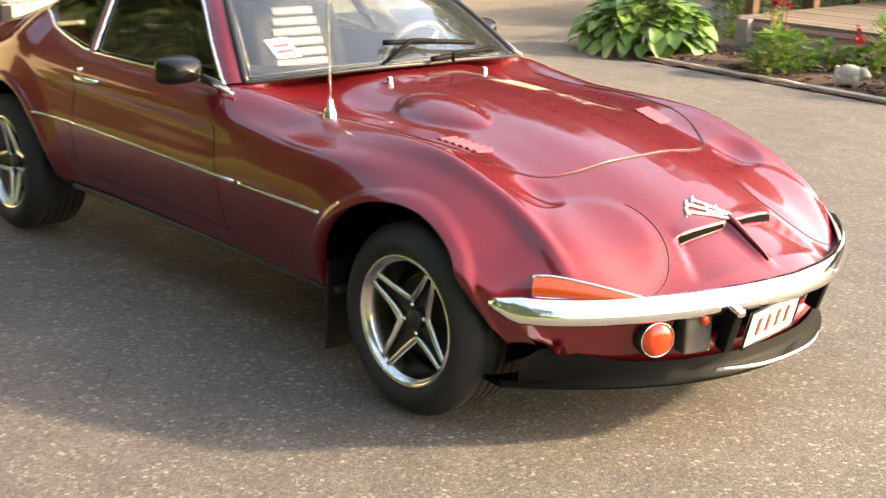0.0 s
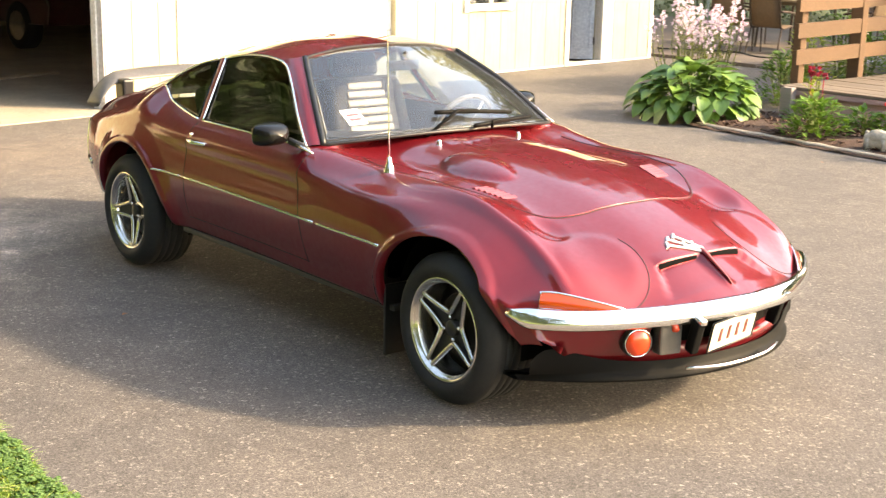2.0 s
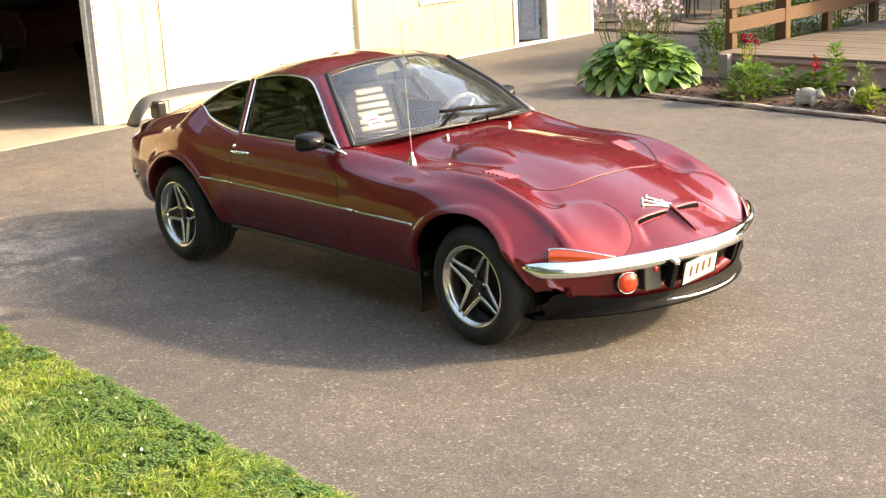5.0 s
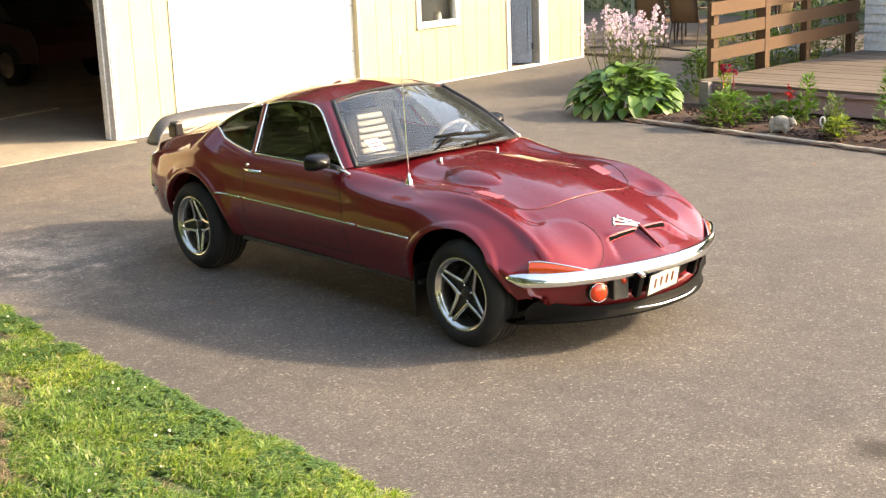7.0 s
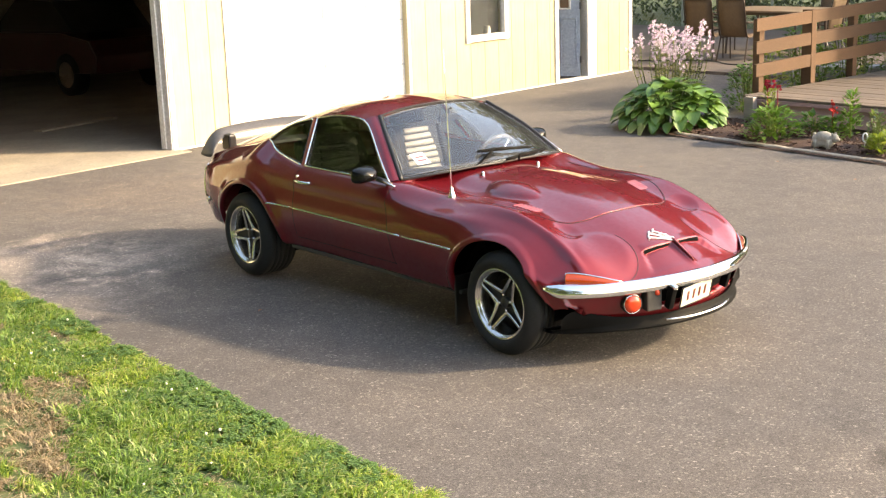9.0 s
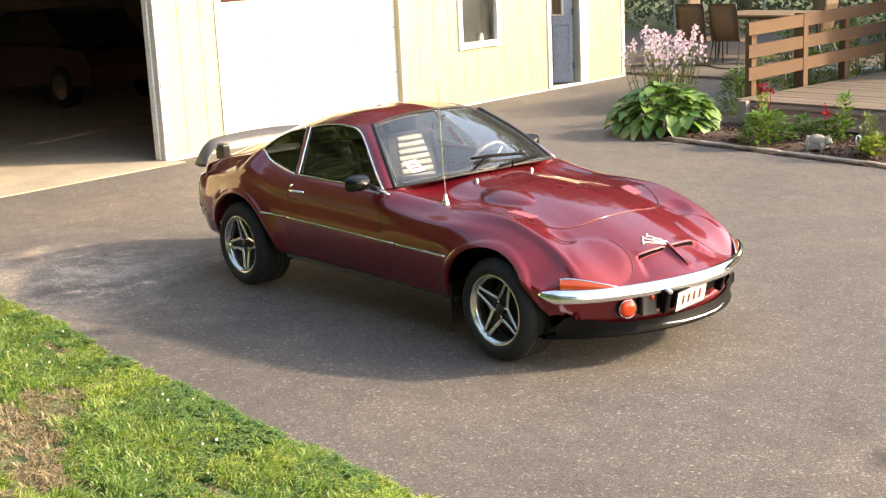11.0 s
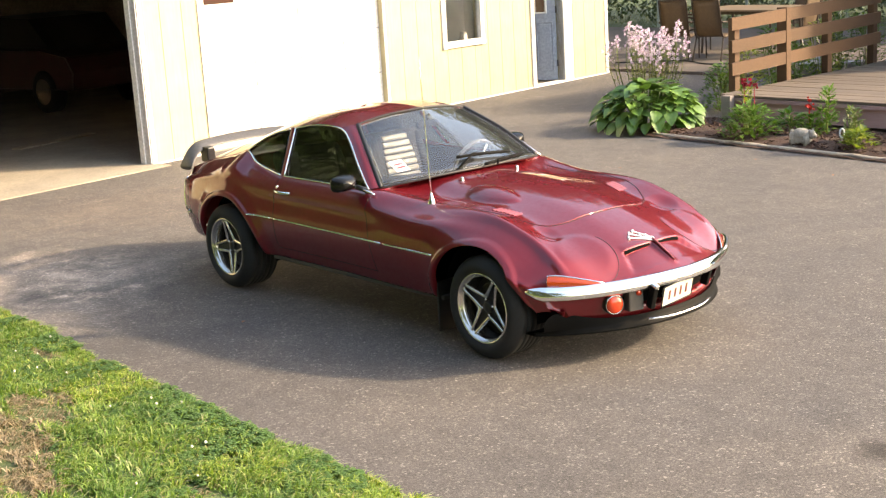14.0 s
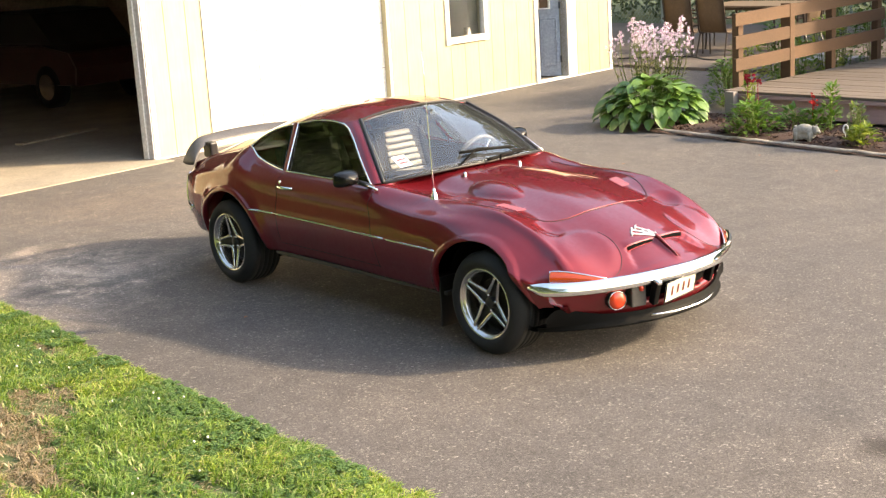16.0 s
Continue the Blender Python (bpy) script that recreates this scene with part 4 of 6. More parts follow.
# near-black backing sheet paints in the shade behind the lamps
part("grille_shade", ribbon(bmesh.new(), [-.5 + k / 30 for k in range(31)], [(0.10, .46), (0.10, .27)]), DARK, car, "near-black sheet for the shade under the bumper")
part("nose_underside", ribbon(bmesh.new(), ysn, [(0.0, .464), (0.10, .46)]), BLACK_PAINT, car)
bm = bmesh.new()
chin = [-0.69 + 1.38 * k / 60 for k in range(61)]
grid_mesh(bm, [[Vector((nose_x(y, b + (-0.010 - b if z > .24 else 0.010) * (abs(y) / .69) ** 6), y, z + 0.012 * (1 - (y / .69) ** 2) + (z > .26 and b < .1) * 0.06 * math.sin(math.pi * min(1, (abs(y) / .69) ** 6 * .9)) )) for b, z in ((.070, .274), (.064, .25), (.056, .235), (.036, .224), (.042, .215), (.14, .22), (.22, .26))] for y in chin])
part("chin_spoiler", bm, CHIN, car, "black plastic chin spoiler", True)


def bumper_bar(bm, pts, prof):
    rows = []
    n = len(pts)
    for k, p in enumerate(pts):
        d = (pts[min(k + 1, n - 1)] - pts[max(k - 1, 0)])
        d.z = 0
        d.normalize()
        out = Vector((d.y, -d.x, 0))
        if out.dot(p - Vector((1.0, 0, p.z))) < 0:
            out = -out
        f = 0.42 + 0.58 * smoothstep(0, 3, min(k, n - 1 - k))
        rows.append([p + out * (o * f) + Vector((0, 0, z * f)) for o, z in prof])
    vs = grid_mesh(bm, rows, close_v=True)
    bm.faces.new(vs[0])
    bm.faces.new(vs[-1][::-1])
    return bm


pts = curve((1.600, 0.742, 0.460), (1.665, 0.714, 0.452), (1.775, 0.588, 0.447), (1.888, 0.392, 0.452), (1.966, 0.2, 0.461), (1.994, 0, 0.463), n=32)
pts = pts + [ym(p, -1) for p in pts[-2::-1]]
bm = bumper_bar(bmesh.new(), pts, [(-.004, .034), (.008, .031), (.018, .018), (.026, -.002), (.029, -.018), (.022, -.031), (0.0, -.036), (-.012, -.024), (-.012, .02)])
part("front_bumper", bm, CHROME, car, "slim chrome front bumper", True)
LENS_BACK = Mat("lamp_bezel", grey(0.25), 0.35, 0.6).m
GREY_BOX = speckled("grey_lamp_cover", (0.070, 0.066, 0.062), (0.050, 0.047, 0.044), 40, 0.35, 0.05)
for s in (1, -1):
    # round orange lamp
    m = Matrix.Translation((nose_x(.415) - (0.012 if s < 0 else .15), s * (0.412 if s < 0 else .38), 0.366)) @ pose(0, 0, 0, 0, 0, -90 + s * 24)
    lamp = part("fog_lamp", lathe(bmesh.new(), [(0.001, -.07), (.050, -.07), (.053, -.01), (.050, .006), (.044, .010)], 32, m), BLACK_PLASTIC, car, "round front lamp in a black shell", True)
    part("lens", lathe(bmesh.new(), [(0.001, .020), (.02, .019), (.036, .014), (.043, .008)], 32, m), ORANGE, lamp, "orange glass lens", True)
    part("lens_ring", lathe(bmesh.new(), [(.0435, .006), (.0455, .011), (.0475, .007)], 32, m), CHROME, lamp, "", True)
    # squat grey lamp cover beside it
    m2 = Matrix.Translation((nose_x(.315) - (0.022 if s < 0 else 0.10), s * 0.312, 0.378)) @ pose(0, 0, 0, 0, 0, s * 15)
    part("lamp_cover", boxed(-.03, .02, -.042, .042, -.055, .055, .008, m2), GREY_BOX, car, "grey covered lamp under the bumper")
    part("lens_dot", lathe(bmesh.new(), [(0.001, .01), (.012, .008), (.014, 0)], 16, m2 @ Matrix.Translation((.022, .012 * -s, .035)) @ pose(0, 0, 0, 0, 0, -90)), ORANGE, car, "", True)
    # black over-rider with a chrome cap
    m3 = Matrix.Translation((nose_x(.25) + (0.016 if s < 0 else -0.010), s * (0.250 if s < 0 else 0.205), 0.388 if s < 0 else 0.408)) @ pose(0, 0, 0, 0, 16, s * 10)
    guard = part("bumper_guard", boxed(-.020, .020, -.015, .015, -.062, .058, .006, m3), CHIN, car, "black rubber bumper guard")
    part("guard_cap", boxed(-.014, .028, -.012, .012, .052, .068, .005, m3), CHROME, guard, "small chrome cap")
    # amber side marker in a chrome frame
    rows, ringt, ringb = [], [], []
    for k in range(15):
        u = k / 14
        x = 1.674 + 0.180 * u
        y = 0.718 * (max(0, (2.0 - x) / .38)) ** (1 / 2.2)
        z0, z1 = 0.476 - 0.006 * u, 0.526 - 0.044 * max(0, (u - .15) / .85) ** 1.4
        lean = 0.30
        row = []
        for v in range(6):
            z = z0 + (z1 - z0) * v / 5
            row.append(Vector((x + 0.006 * math.sin(math.pi * v / 5) - lean * (z - z0), s * (y - 0.002 + 0.009 * math.sin(math.pi * v / 5) - lean * 1.25 * (z - z0)), z)))
        rows.append(row)
        ringt.append(row[-1])
        ringb.append(row[0])
    mk = part("side_marker", grid_mesh(b_ := bmesh.new(), rows) and b_, AMBER, car, "amber wraparound marker lamp", True)
    part("marker_frame", tube(bmesh.new(), ringb + ringt[::-1] + [ringb[0]], 0.0042, 6), CHROME, mk, "thin chrome frame", True)
    # bonnet louvres
    v0 = Vector((1.165, s * 0.418, 0))
    for k in range(6):
        x0 = v0.x - 0.080 + 0.0225 * k
        y0 = v0.y + s * 0.016 * (1 - 2 * k / 5)
        bm = bmesh.new()
        grid_mesh(bm, [[on_top(x0 + dx, y0 + dy * 0.034, h) for dx, h in ((0, .001), (.003, .0045), (.009, .0050), (.017, .0022), (.0215, .0002))] for dy in (-1, -.6, 0, .6, 1)])
        # the slats' sun glint is in their lighter colour
        part("louvre", bm, GLINT_RED, car, "raised louvre slat on the bonnet", True)
    # washer nozzle
    p = on_top(0.57, s * 0.213)
    part("washer_nozzle", lathe(bmesh.new(), [(0.001, .021), (.007, .020), (.010, .013), (.009, .006), (.013, -.004)], 16, Matrix.Translation(p) @ pose(0, 0, 0, 90)), CHROME, car, "chrome washer nozzle", True)
# near-black strips over the slots' back walls paint the shadow under the lip
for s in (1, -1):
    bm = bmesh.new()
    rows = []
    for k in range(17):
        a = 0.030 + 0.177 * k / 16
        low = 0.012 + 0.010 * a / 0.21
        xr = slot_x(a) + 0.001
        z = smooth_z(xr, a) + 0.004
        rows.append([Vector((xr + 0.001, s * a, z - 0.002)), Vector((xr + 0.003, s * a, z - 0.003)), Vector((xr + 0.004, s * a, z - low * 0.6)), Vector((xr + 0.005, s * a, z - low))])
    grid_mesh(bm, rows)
    part("intake_shade", bm, DARK, car, "near-black strip for the shade in the nose slot", True)
# badge on the nose: a plain forked shape with a ring
badge = part("nose_badge", bmesh.new(), SILVER, car, "forked silver badge on the nose", True)
bm = bmesh.new()
B0 = Vector((1.733, -0.028, 0))
for line in (((.048, .030), (.010, -.020), (-.022, -.082)), ((.036, .040), (-.010, -.010), (-.046, -.056)), ((.020, .048), (-.020, .015), (-.055, -.018)),
             ((-.034, -.074), (-.022, -.082), (-.008, -.092)), ((-.056, -.044), (-.046, -.056), (-.034, -.066)), ((-.064, -.006), (-.055, -.018), (-.044, -.030)),
             ((.030, .004), (.008, .018), (-.014, .036)), ((.008, -.024), (-.010, -.008), (-.030, .006)), ((.048, .030), (.034, .044), (.018, .052))):
    pts = resample(spline([(a, b, 0) for a, b in line], 5), 14)
    tube(bm, [on_top(B0.x + p.x, B0.y + p.y, 0.003) for p in pts], 0.0052, 6)
badge.data.materials.clear()
bm.to_mesh(badge.data)
bm.free()
badge.data.materials.append(SILVER)
badge.data.shade_smooth()
# lighter than the body: the sunlit look is painted on the fin
part("nose_blade", tube(bmesh.new(), [on_top(1.77 + 0.145 * k / 12, 0, 0.003) for k in range(13)], [0.0085 - 0.0005 * k for k in range(13)], 6), GLINT_RED, car, "slim red fin between the nose slots, sun put into its colour", True)
# number plate: plain bars for its letters
m = Matrix.Translation((1.985, -0.070, 0.380)) @ pose(0, 0, 0, 4.7, 15, 2.7)
plate = part("number_plate", boxed(-.004, .004, -.115, .115, -.054, .054, .002, m), speckled("plate_white", (0.62, 0.60, 0.52), (0.56, 0.54, 0.46), 60, 0.4, 0.0), car, "small white number plate with red characters")
PLATE_RED = Mat("plate_red", (0.14, 0.035, 0.025), 0.5).m
for k in range(4):
    y = -0.066 + 0.044 * k
    part("character_bar", boxed(.005, .0065, y - .0065, y + .0065, -.026, .026, 0, m), PLATE_RED, plate)
part("plate_frame", tube(bmesh.new(), [m @ Vector((.004, a, b)) for a, b in ((-.118, -.057), (.118, -.057), (.118, .057), (-.118, .057), (-.118, -.057))], 0.004, 6), BLACK_PLASTIC, plate, "", True)
part("tow_bar", tube(bmesh.new(), curve((1.95, -.25, .268), (2.005, -.12, .270), (2.005, .10, .276), (1.97, .2, .28), n=14), 0.006, 8), CHROME, car, "bright bar under the plate", True)

# ---- aerial, mirrors, wipers ----
p = on_top(0.741, -0.588)
aer = part("aerial_base", lathe(bmesh.new(), [(0.001, .055), (.008, .052), (.010, .03), (.016, .022), (.020, .008), (.022, -.006)], 16, Matrix.Translation(p) @ pose(0, 0, 0, 90)), CHROME, car, "chrome aerial foot", True)
bar("aerial_mast", [p + Vector((-0.030 * k / 6, 0, 0.04 + 0.74 * k / 6)) for k in range(7)], [0.0050, .0028, .0024, .0022, .002, .0018, .0015], CHROME, aer)


MIRROR_BLACK = Mat("mirror_black", grey(0.006), 0.22, spec=0.3).m


def mirror_house(c, yaw, s):
    m = Matrix.Translation(c) @ pose(0, 0, 0, 0, 0, yaw)
    bm = bmesh.new()
    rows = []
    for k in range(11):
        a = k / 10
        f = math.sqrt(max(0.0, 1 - ((a - 0.12) / 0.88) ** 2)) if a > 0.12 else 0.9 + a / 1.2
        rows.append([m @ Vector((-0.045 + 0.10 * a, 0.080 * f * math.copysign(abs(math.cos(t)) ** 0.7, math.cos(t)), 0.046 * f * math.copysign(abs(math.sin(t)) ** 0.5, math.sin(t)))) for t in (2 * math.pi * q / 28 for q in range(28))])
    vs = grid_mesh(bm, rows, close_v=True)
    bm.faces.new(vs[0])
    ob = part("door_mirror", bm, MIRROR_BLACK, car, "black door mirror on a short arm", True)
    bm = bmesh.new()
    bm.faces.new([bm.verts.new(m @ Vector((-0.047, 0.070 * math.cos(t), 0.033 * math.sin(t)))) for t in (2 * math.pi * q / 24 for q in range(24))])
    part("mirror_glass", bm, Mat("mirror", grey(0.9), 0.02, 1.0).m, ob)
    return ob


mr = mirror_house(Vector((0.245, -0.790, 0.868)), 8, -1)
bar("mirror_arm", [(0.27, -0.735, 0.845), (0.30, -0.69, 0.822), (0.335, -0.675, 0.80)], 0.014, BLACK_PLASTIC, mr)
bar("mirror_trim", [(0.30, -0.715, 0.832), (0.39, -0.70, 0.806)], 0.006, CHROME, mr)
ml = mirror_house(Vector((-0.06, 0.800, 0.872)), -8, 1)
bar("mirror_arm", [(-0.04, 0.745, 0.845), (-0.03, 0.69, 0.815)], 0.014, BLACK_PLASTIC, ml)


WS = coons(base, top, pil, cen)


def ws_point(y, v, lift):
    best = min((r[int(v * 19)] for r in WS), key=lambda p: abs(p.y - abs(y)))
    return Vector((best.x + lift, y, best.z + lift * 0.9))


for (ya, va), (yb, vb), (yp, xp, zp) in (((-0.12, .16), (0.30, .12), (-0.20, 0.475, 0.848)), ((0.02, .05), (0.42, .06), (0.12, 0.51, 0.862))):
    a, b = ws_point(ya, va, 0.016), ws_point(yb, vb, 0.016)
    wp = bar("wiper_blade", [a.lerp(b, k / 12) + Vector((0.02 * math.sin(math.pi * k / 12), 0, 0.006 * math.sin(math.pi * k / 12))) for k in range(13)], 0.009, CHIN, None, "black wiper blade")
    bar("wiper_arm", [Vector((xp, yp, zp)), a.lerp(b, .25) + Vector((.025, 0, .012)), a.lerp(b, .5) + Vector((.03, 0, .012))], 0.007, CHIN, wp)
# windscreen sticker of plain bars
pp = [ws_point(-0.47, .18, -0.008), ws_point(-0.40, .18, -0.008), ws_point(-0.40, .34, -0.008), ws_point(-0.47, .34, -0.008)]
bm = bmesh.new()
bm.faces.new([bm.verts.new(p) for p in pp])
stk = part("sticker", bm, STICK, car, "small white sticker inside the windscreen")
bm = bmesh.new()
for k in range(2):
    q = [pp[0].lerp(pp[1], a).lerp(pp[3].lerp(pp[2], a), b) + Vector((.002, 0, .002)) for a, b in ((.15, .25 + .3 * k), (.85, .25 + .3 * k), (.85, .40 + .3 * k), (.15, .40 + .3 * k))]
    bm.faces.new([bm.verts.new(p) for p in q])
part("print_bar", bm, Mat("print_red", (.45, .05, .06), .6).m, stk)

# ---- tail: wing, bumper, lamps ----
WING = speckled("grey_wing", (0.105, 0.097, 0.090), (0.080, 0.075, 0.070), 60, 0.42, 0.05)
rows = []
for k in range(41):
    u = -1 + k / 20
    y = 0.60 * u
    zt = 0.915 - 0.030 * abs(u) ** 2 - 0.125 * max(0, (abs(u) - .66) / .34) ** 2.2
    ch = 0.135 + 0.02 * abs(u) ** 6
    xr = -2.02 + 0.10 * abs(u) ** 2.2
    prof = []
    for q in range(18):
        a = 2 * math.pi * q / 18
        prof.append(Vector((xr + ch * (0.5 + 0.5 * math.cos(a)), y, zt - 0.012 + 0.016 * math.sin(a) - 0.035 * (0.5 + 0.5 * math.cos(a)) ** 1.5 * (1 - abs(u) ** 4))))
    rows.append(prof)
bm = bmesh.new()
vs = grid_mesh(bm, rows, close_v=True)
bm.faces.new(vs[0])
bm.faces.new(vs[-1][::-1])
wing = part("rear_wing", bm, WING, car, "grey wraparound rear wing", True)
for s in (1, -1):
    part("wing_leg", boxed(-1.87, -1.77, min(s * .40, s * .46), max(s * .40, s * .46), 0.765, 0.870, 0.012), BLACK_PLASTIC, wing, "dark wing support")
    bar("rear_bumper_end", [on_side(-1.66 - 0.014 * k, .48, s, -.004) for k in range(12)] + [Vector((-1.90, s * .55, .48)), Vector((-1.96, s * .40, .48))], 0.018, CHROME, None, "chrome rear bumper", 8)
    bar("tail_trim", [on_side(-1.80 + .05 * ((k - 5) / 6) ** 2, .70 - .028 * k, s, .002) for k in range(11)], 0.007, CHROME)
    for y in (.36, .50):
        part("tail_lamp", lathe(bmesh.new(), [(0.001, .02), (.03, .016), (.045, .008), (.05, -.03)], 24, Matrix.Translation((-1.925 + .05 * (y > .4), s * y, .64)) @ pose(0, 0, 0, 0, 0, 90)), Mat("red_lens", (.5, .01, .01), .15, 0, .5).m, car, "round red tail lamp", True)

# ---- cabin inside ----
VINYL = speckled("black_vinyl", grey(0.014), (0.019, 0.019, 0.024), 50, 0.7, 0.1)
VINYL.node_tree.nodes["Principled BSDF"].inputs["Specular IOR Level"].default_value = 0.2
# paler copy of the vinyl, with the sunshine in its colour
SUNLIT_VINYL = speckled("sunlit_vinyl", (0.19, 0.178, 0.155), (0.14, 0.13, 0.115), 50, 0.5, 0.1)
CARPET = speckled("dark_carpet", grey(0.015), grey(0.022), 80, 0.95, 0.2)
part("cabin_floor", boxed(-1.2, 0.75, -0.60, 0.60, 0.305, 0.33), CARPET, car)
part("rear_shelf", boxed(-1.7, -0.86, -0.56, 0.56, 0.58, 0.62), CARPET, car)
part("rear_bulkhead", boxed(-0.90, -0.86, -0.58, 0.58, 0.33, 0.62), CARPET, car)
part("firewall", boxed(0.62, 0.65, -0.50, 0.50, 0.32, 0.70), DARK, car)
for s in (1, -1):
    bm = bmesh.new()
    grid_mesh(bm, [[Vector((x, s * (0.655 - 0.05 * smoothstep(.8, .5, z)), z)) for z in (0.33, .5, .65, .75, .81)] for x in (-1.0, -.8, -.5, 0, .2, .30)])
    part("door_card", bm, VINYL, car, "", True)
bm = bmesh.new()
rows = []
for k in range(25):
    y = -0.54 + 1.08 * k / 24
    xb = 0.455 - 0.55 * (abs(y) / .66) ** 2.2
    rows.append([Vector((xb - 0.02, y, .838 - .03 * abs(y))), Vector((xb - 0.18, y, .845 - .03 * abs(y))), Vector((xb - .25, y, .83 - .03 * abs(y))), Vector((xb - .27, y, .79)), Vector((xb - .22, y, .62)), Vector((xb - .1, y, .50))])
grid_mesh(bm, rows)
part("dashboard", bm, VINYL, car, "black padded dashboard", True)
for s in (1, -1):
    seat = new("seat")
    seat.parent = car
    seat.matrix_basis = pose(-0.50, s * 0.33, 0.33)
    part("cushion", boxed(-.20, .30, -.23, .23, .02, .16, .05), VINYL, seat, "black vinyl seat cushion")
    lean = pose(-.12, 0, .14, 0, -20, 0)
    part("backrest", boxed(-.06, .06, -.235, .235, 0, .50, .05, lean), VINYL, seat, "black vinyl seat back with padded ribs")
    for k in range(9):
        z = .07 + .044 * k
        hw = .122 + .022 * math.sin(math.pi * (k + 1) / 10) - .003 * k
        # sun on the driver's ribs is painted by the paler vinyl
        part("rib", boxed(.046, .070, -hw, hw, z, z + .036, .012, lean), SUNLIT_VINYL if s > 0 else VINYL, seat, "padded rib across the seat back")
    part("headrest", boxed(-.045, .045, -.13, .13, .50, .62, .04, lean), VINYL, seat)
    for e in (1, -1):
        part("bolster", tube(bmesh.new(), [lean @ Vector((.045, e * .20, z)) for z in (.06, .2, .35, .46)], [.03, .038, .036, .025], 10), VINYL, seat, "", True)
st = new("steering_wheel")
st.parent = car
st.matrix_basis = Matrix.Translation((0.05, 0.34, 0.79)) @ pose(0, 0, 0, 0, -68, 0)
bm = bmesh.new()
tube(bm, [Vector((.158 * math.cos(a), .158 * math.sin(a), 0)) for a in (2 * math.pi * k / 40 for k in range(41))], .011, 8)
part("wheel_rim", bm, speckled("grey_rim", (.11, .105, .10), (.085, .08, .075), 40, .35, 0.0), st, "pale grey steering wheel rim", True)
for k in range(3):
    a = math.pi * (0.5 + 2 * k / 3) + math.pi
    part("wheel_spoke", tube(bmesh.new(), [(0, 0, -.03), (.155 * math.cos(a), .155 * math.sin(a), 0)], .008, 6), ALLOY, st, "", True)
part("wheel_hub", lathe(bmesh.new(), [(.001, .02), (.035, .015), (.04, -.01), (.03, -.2)], 20, pose(0, 0, -.03, 90)), BLACK_PLASTIC, st, "", True)
rm = part("cabin_mirror", boxed(-.010, .010, -.085, .085, -.022, .022, .008, pose(0.04, 0.0, 1.085)), CHIN, car, "black inside mirror")
bar("cabin_mirror_arm", [(.05, 0, 1.085), (.03, 0, 1.13), (.06, 0, 1.145)], .007, BLACK_PLASTIC, rm)


# ---- planting ----
def leaf_mesh(name, length, width, mat, fold=0.25, droop=0.35, n=6):
    """One leaf: a folded, drooping blade with a pointed tip, root at the origin, along x."""
    bm = bmesh.new()
    rows = []
    for k in range(n + 1):
        u = k / n
        w = width * 0.5 * (math.sin(math.pi * min(1, u ** 0.75 * 0.97 + 0.03)) ** 0.8)
        z = -droop * length * u * u + 0.10 * length * u
        rows.append([Vector((length * u, -w, z + fold * w)), Vector((length * u, -w * .5, z + fold * w * .35)), Vector((length * u, 0, z)), Vector((length * u, w * .5, z + fold * w * .35)), Vector((length * u, w, z + fold * w))])
    grid_mesh(bm, rows)
    bmesh.ops.remove_doubles(bm, verts=bm.verts, dist=0.0005)
    me = bpy.data.meshes.new(name)
    bm.to_mesh(me)
    bm.free()
    me.materials.append(mat)
    me.shade_smooth()
    return me


def make_leaf(name, a, b, rough=0.45, trans=0.25):
    m = Mat(name, a, rough)
    info = m.t.nodes.new("ShaderNodeObjectInfo")
    g = m.noise(14, 3, 0.5, (1, 6, 1))
    c = m.ramp(info.outputs["Random"], [(0.0, a), (1.0, b)])
    c = m.mix(1.0, c, m.ramp(g, [(0.3, grey(0.8)), (0.7, grey(1.15))]), 'MULTIPLY')
    m.color(c)
    tr = m.node("ShaderNodeBsdfTranslucent")
    m.link(m.mix(1.0, c, (1.3, 1.5, 0.6), 'MULTIPLY'), tr.inputs["Color"])
    mx = m.node("ShaderNodeMixShader", Fac=trans)
    out = m.t.nodes["Material Output"]
    m.link(m.b.outputs[0], mx.inputs[1])
    m.link(tr.outputs[0], mx.inputs[2])
    m.link(mx.outputs[0], out.inputs["Surface"])
    return m.m


def island_leaf(name, a, b, trans=0.3, glow=(1.3, 1.5, 0.6)):
    m = Mat(name, a, 0.5)
    gm = m.t.nodes.new("ShaderNodeNewGeometry")
    c = m.ramp(gm.outputs["Random Per Island"], [(0.0, a), (1.0, b)])
    m.color(c)
    tr = m.node("ShaderNodeBsdfTranslucent")
    m.link(m.mix(1.0, c, glow, 'MULTIPLY'), tr.inputs["Color"])
    mx = m.node("ShaderNodeMixShader", Fac=trans)
    m.link(m.b.outputs[0], mx.inputs[1])
    m.link(tr.outputs[0], mx.inputs[2])
    m.link(mx.outputs[0], m.t.nodes["Material Output"].inputs["Surface"])
    return m.m


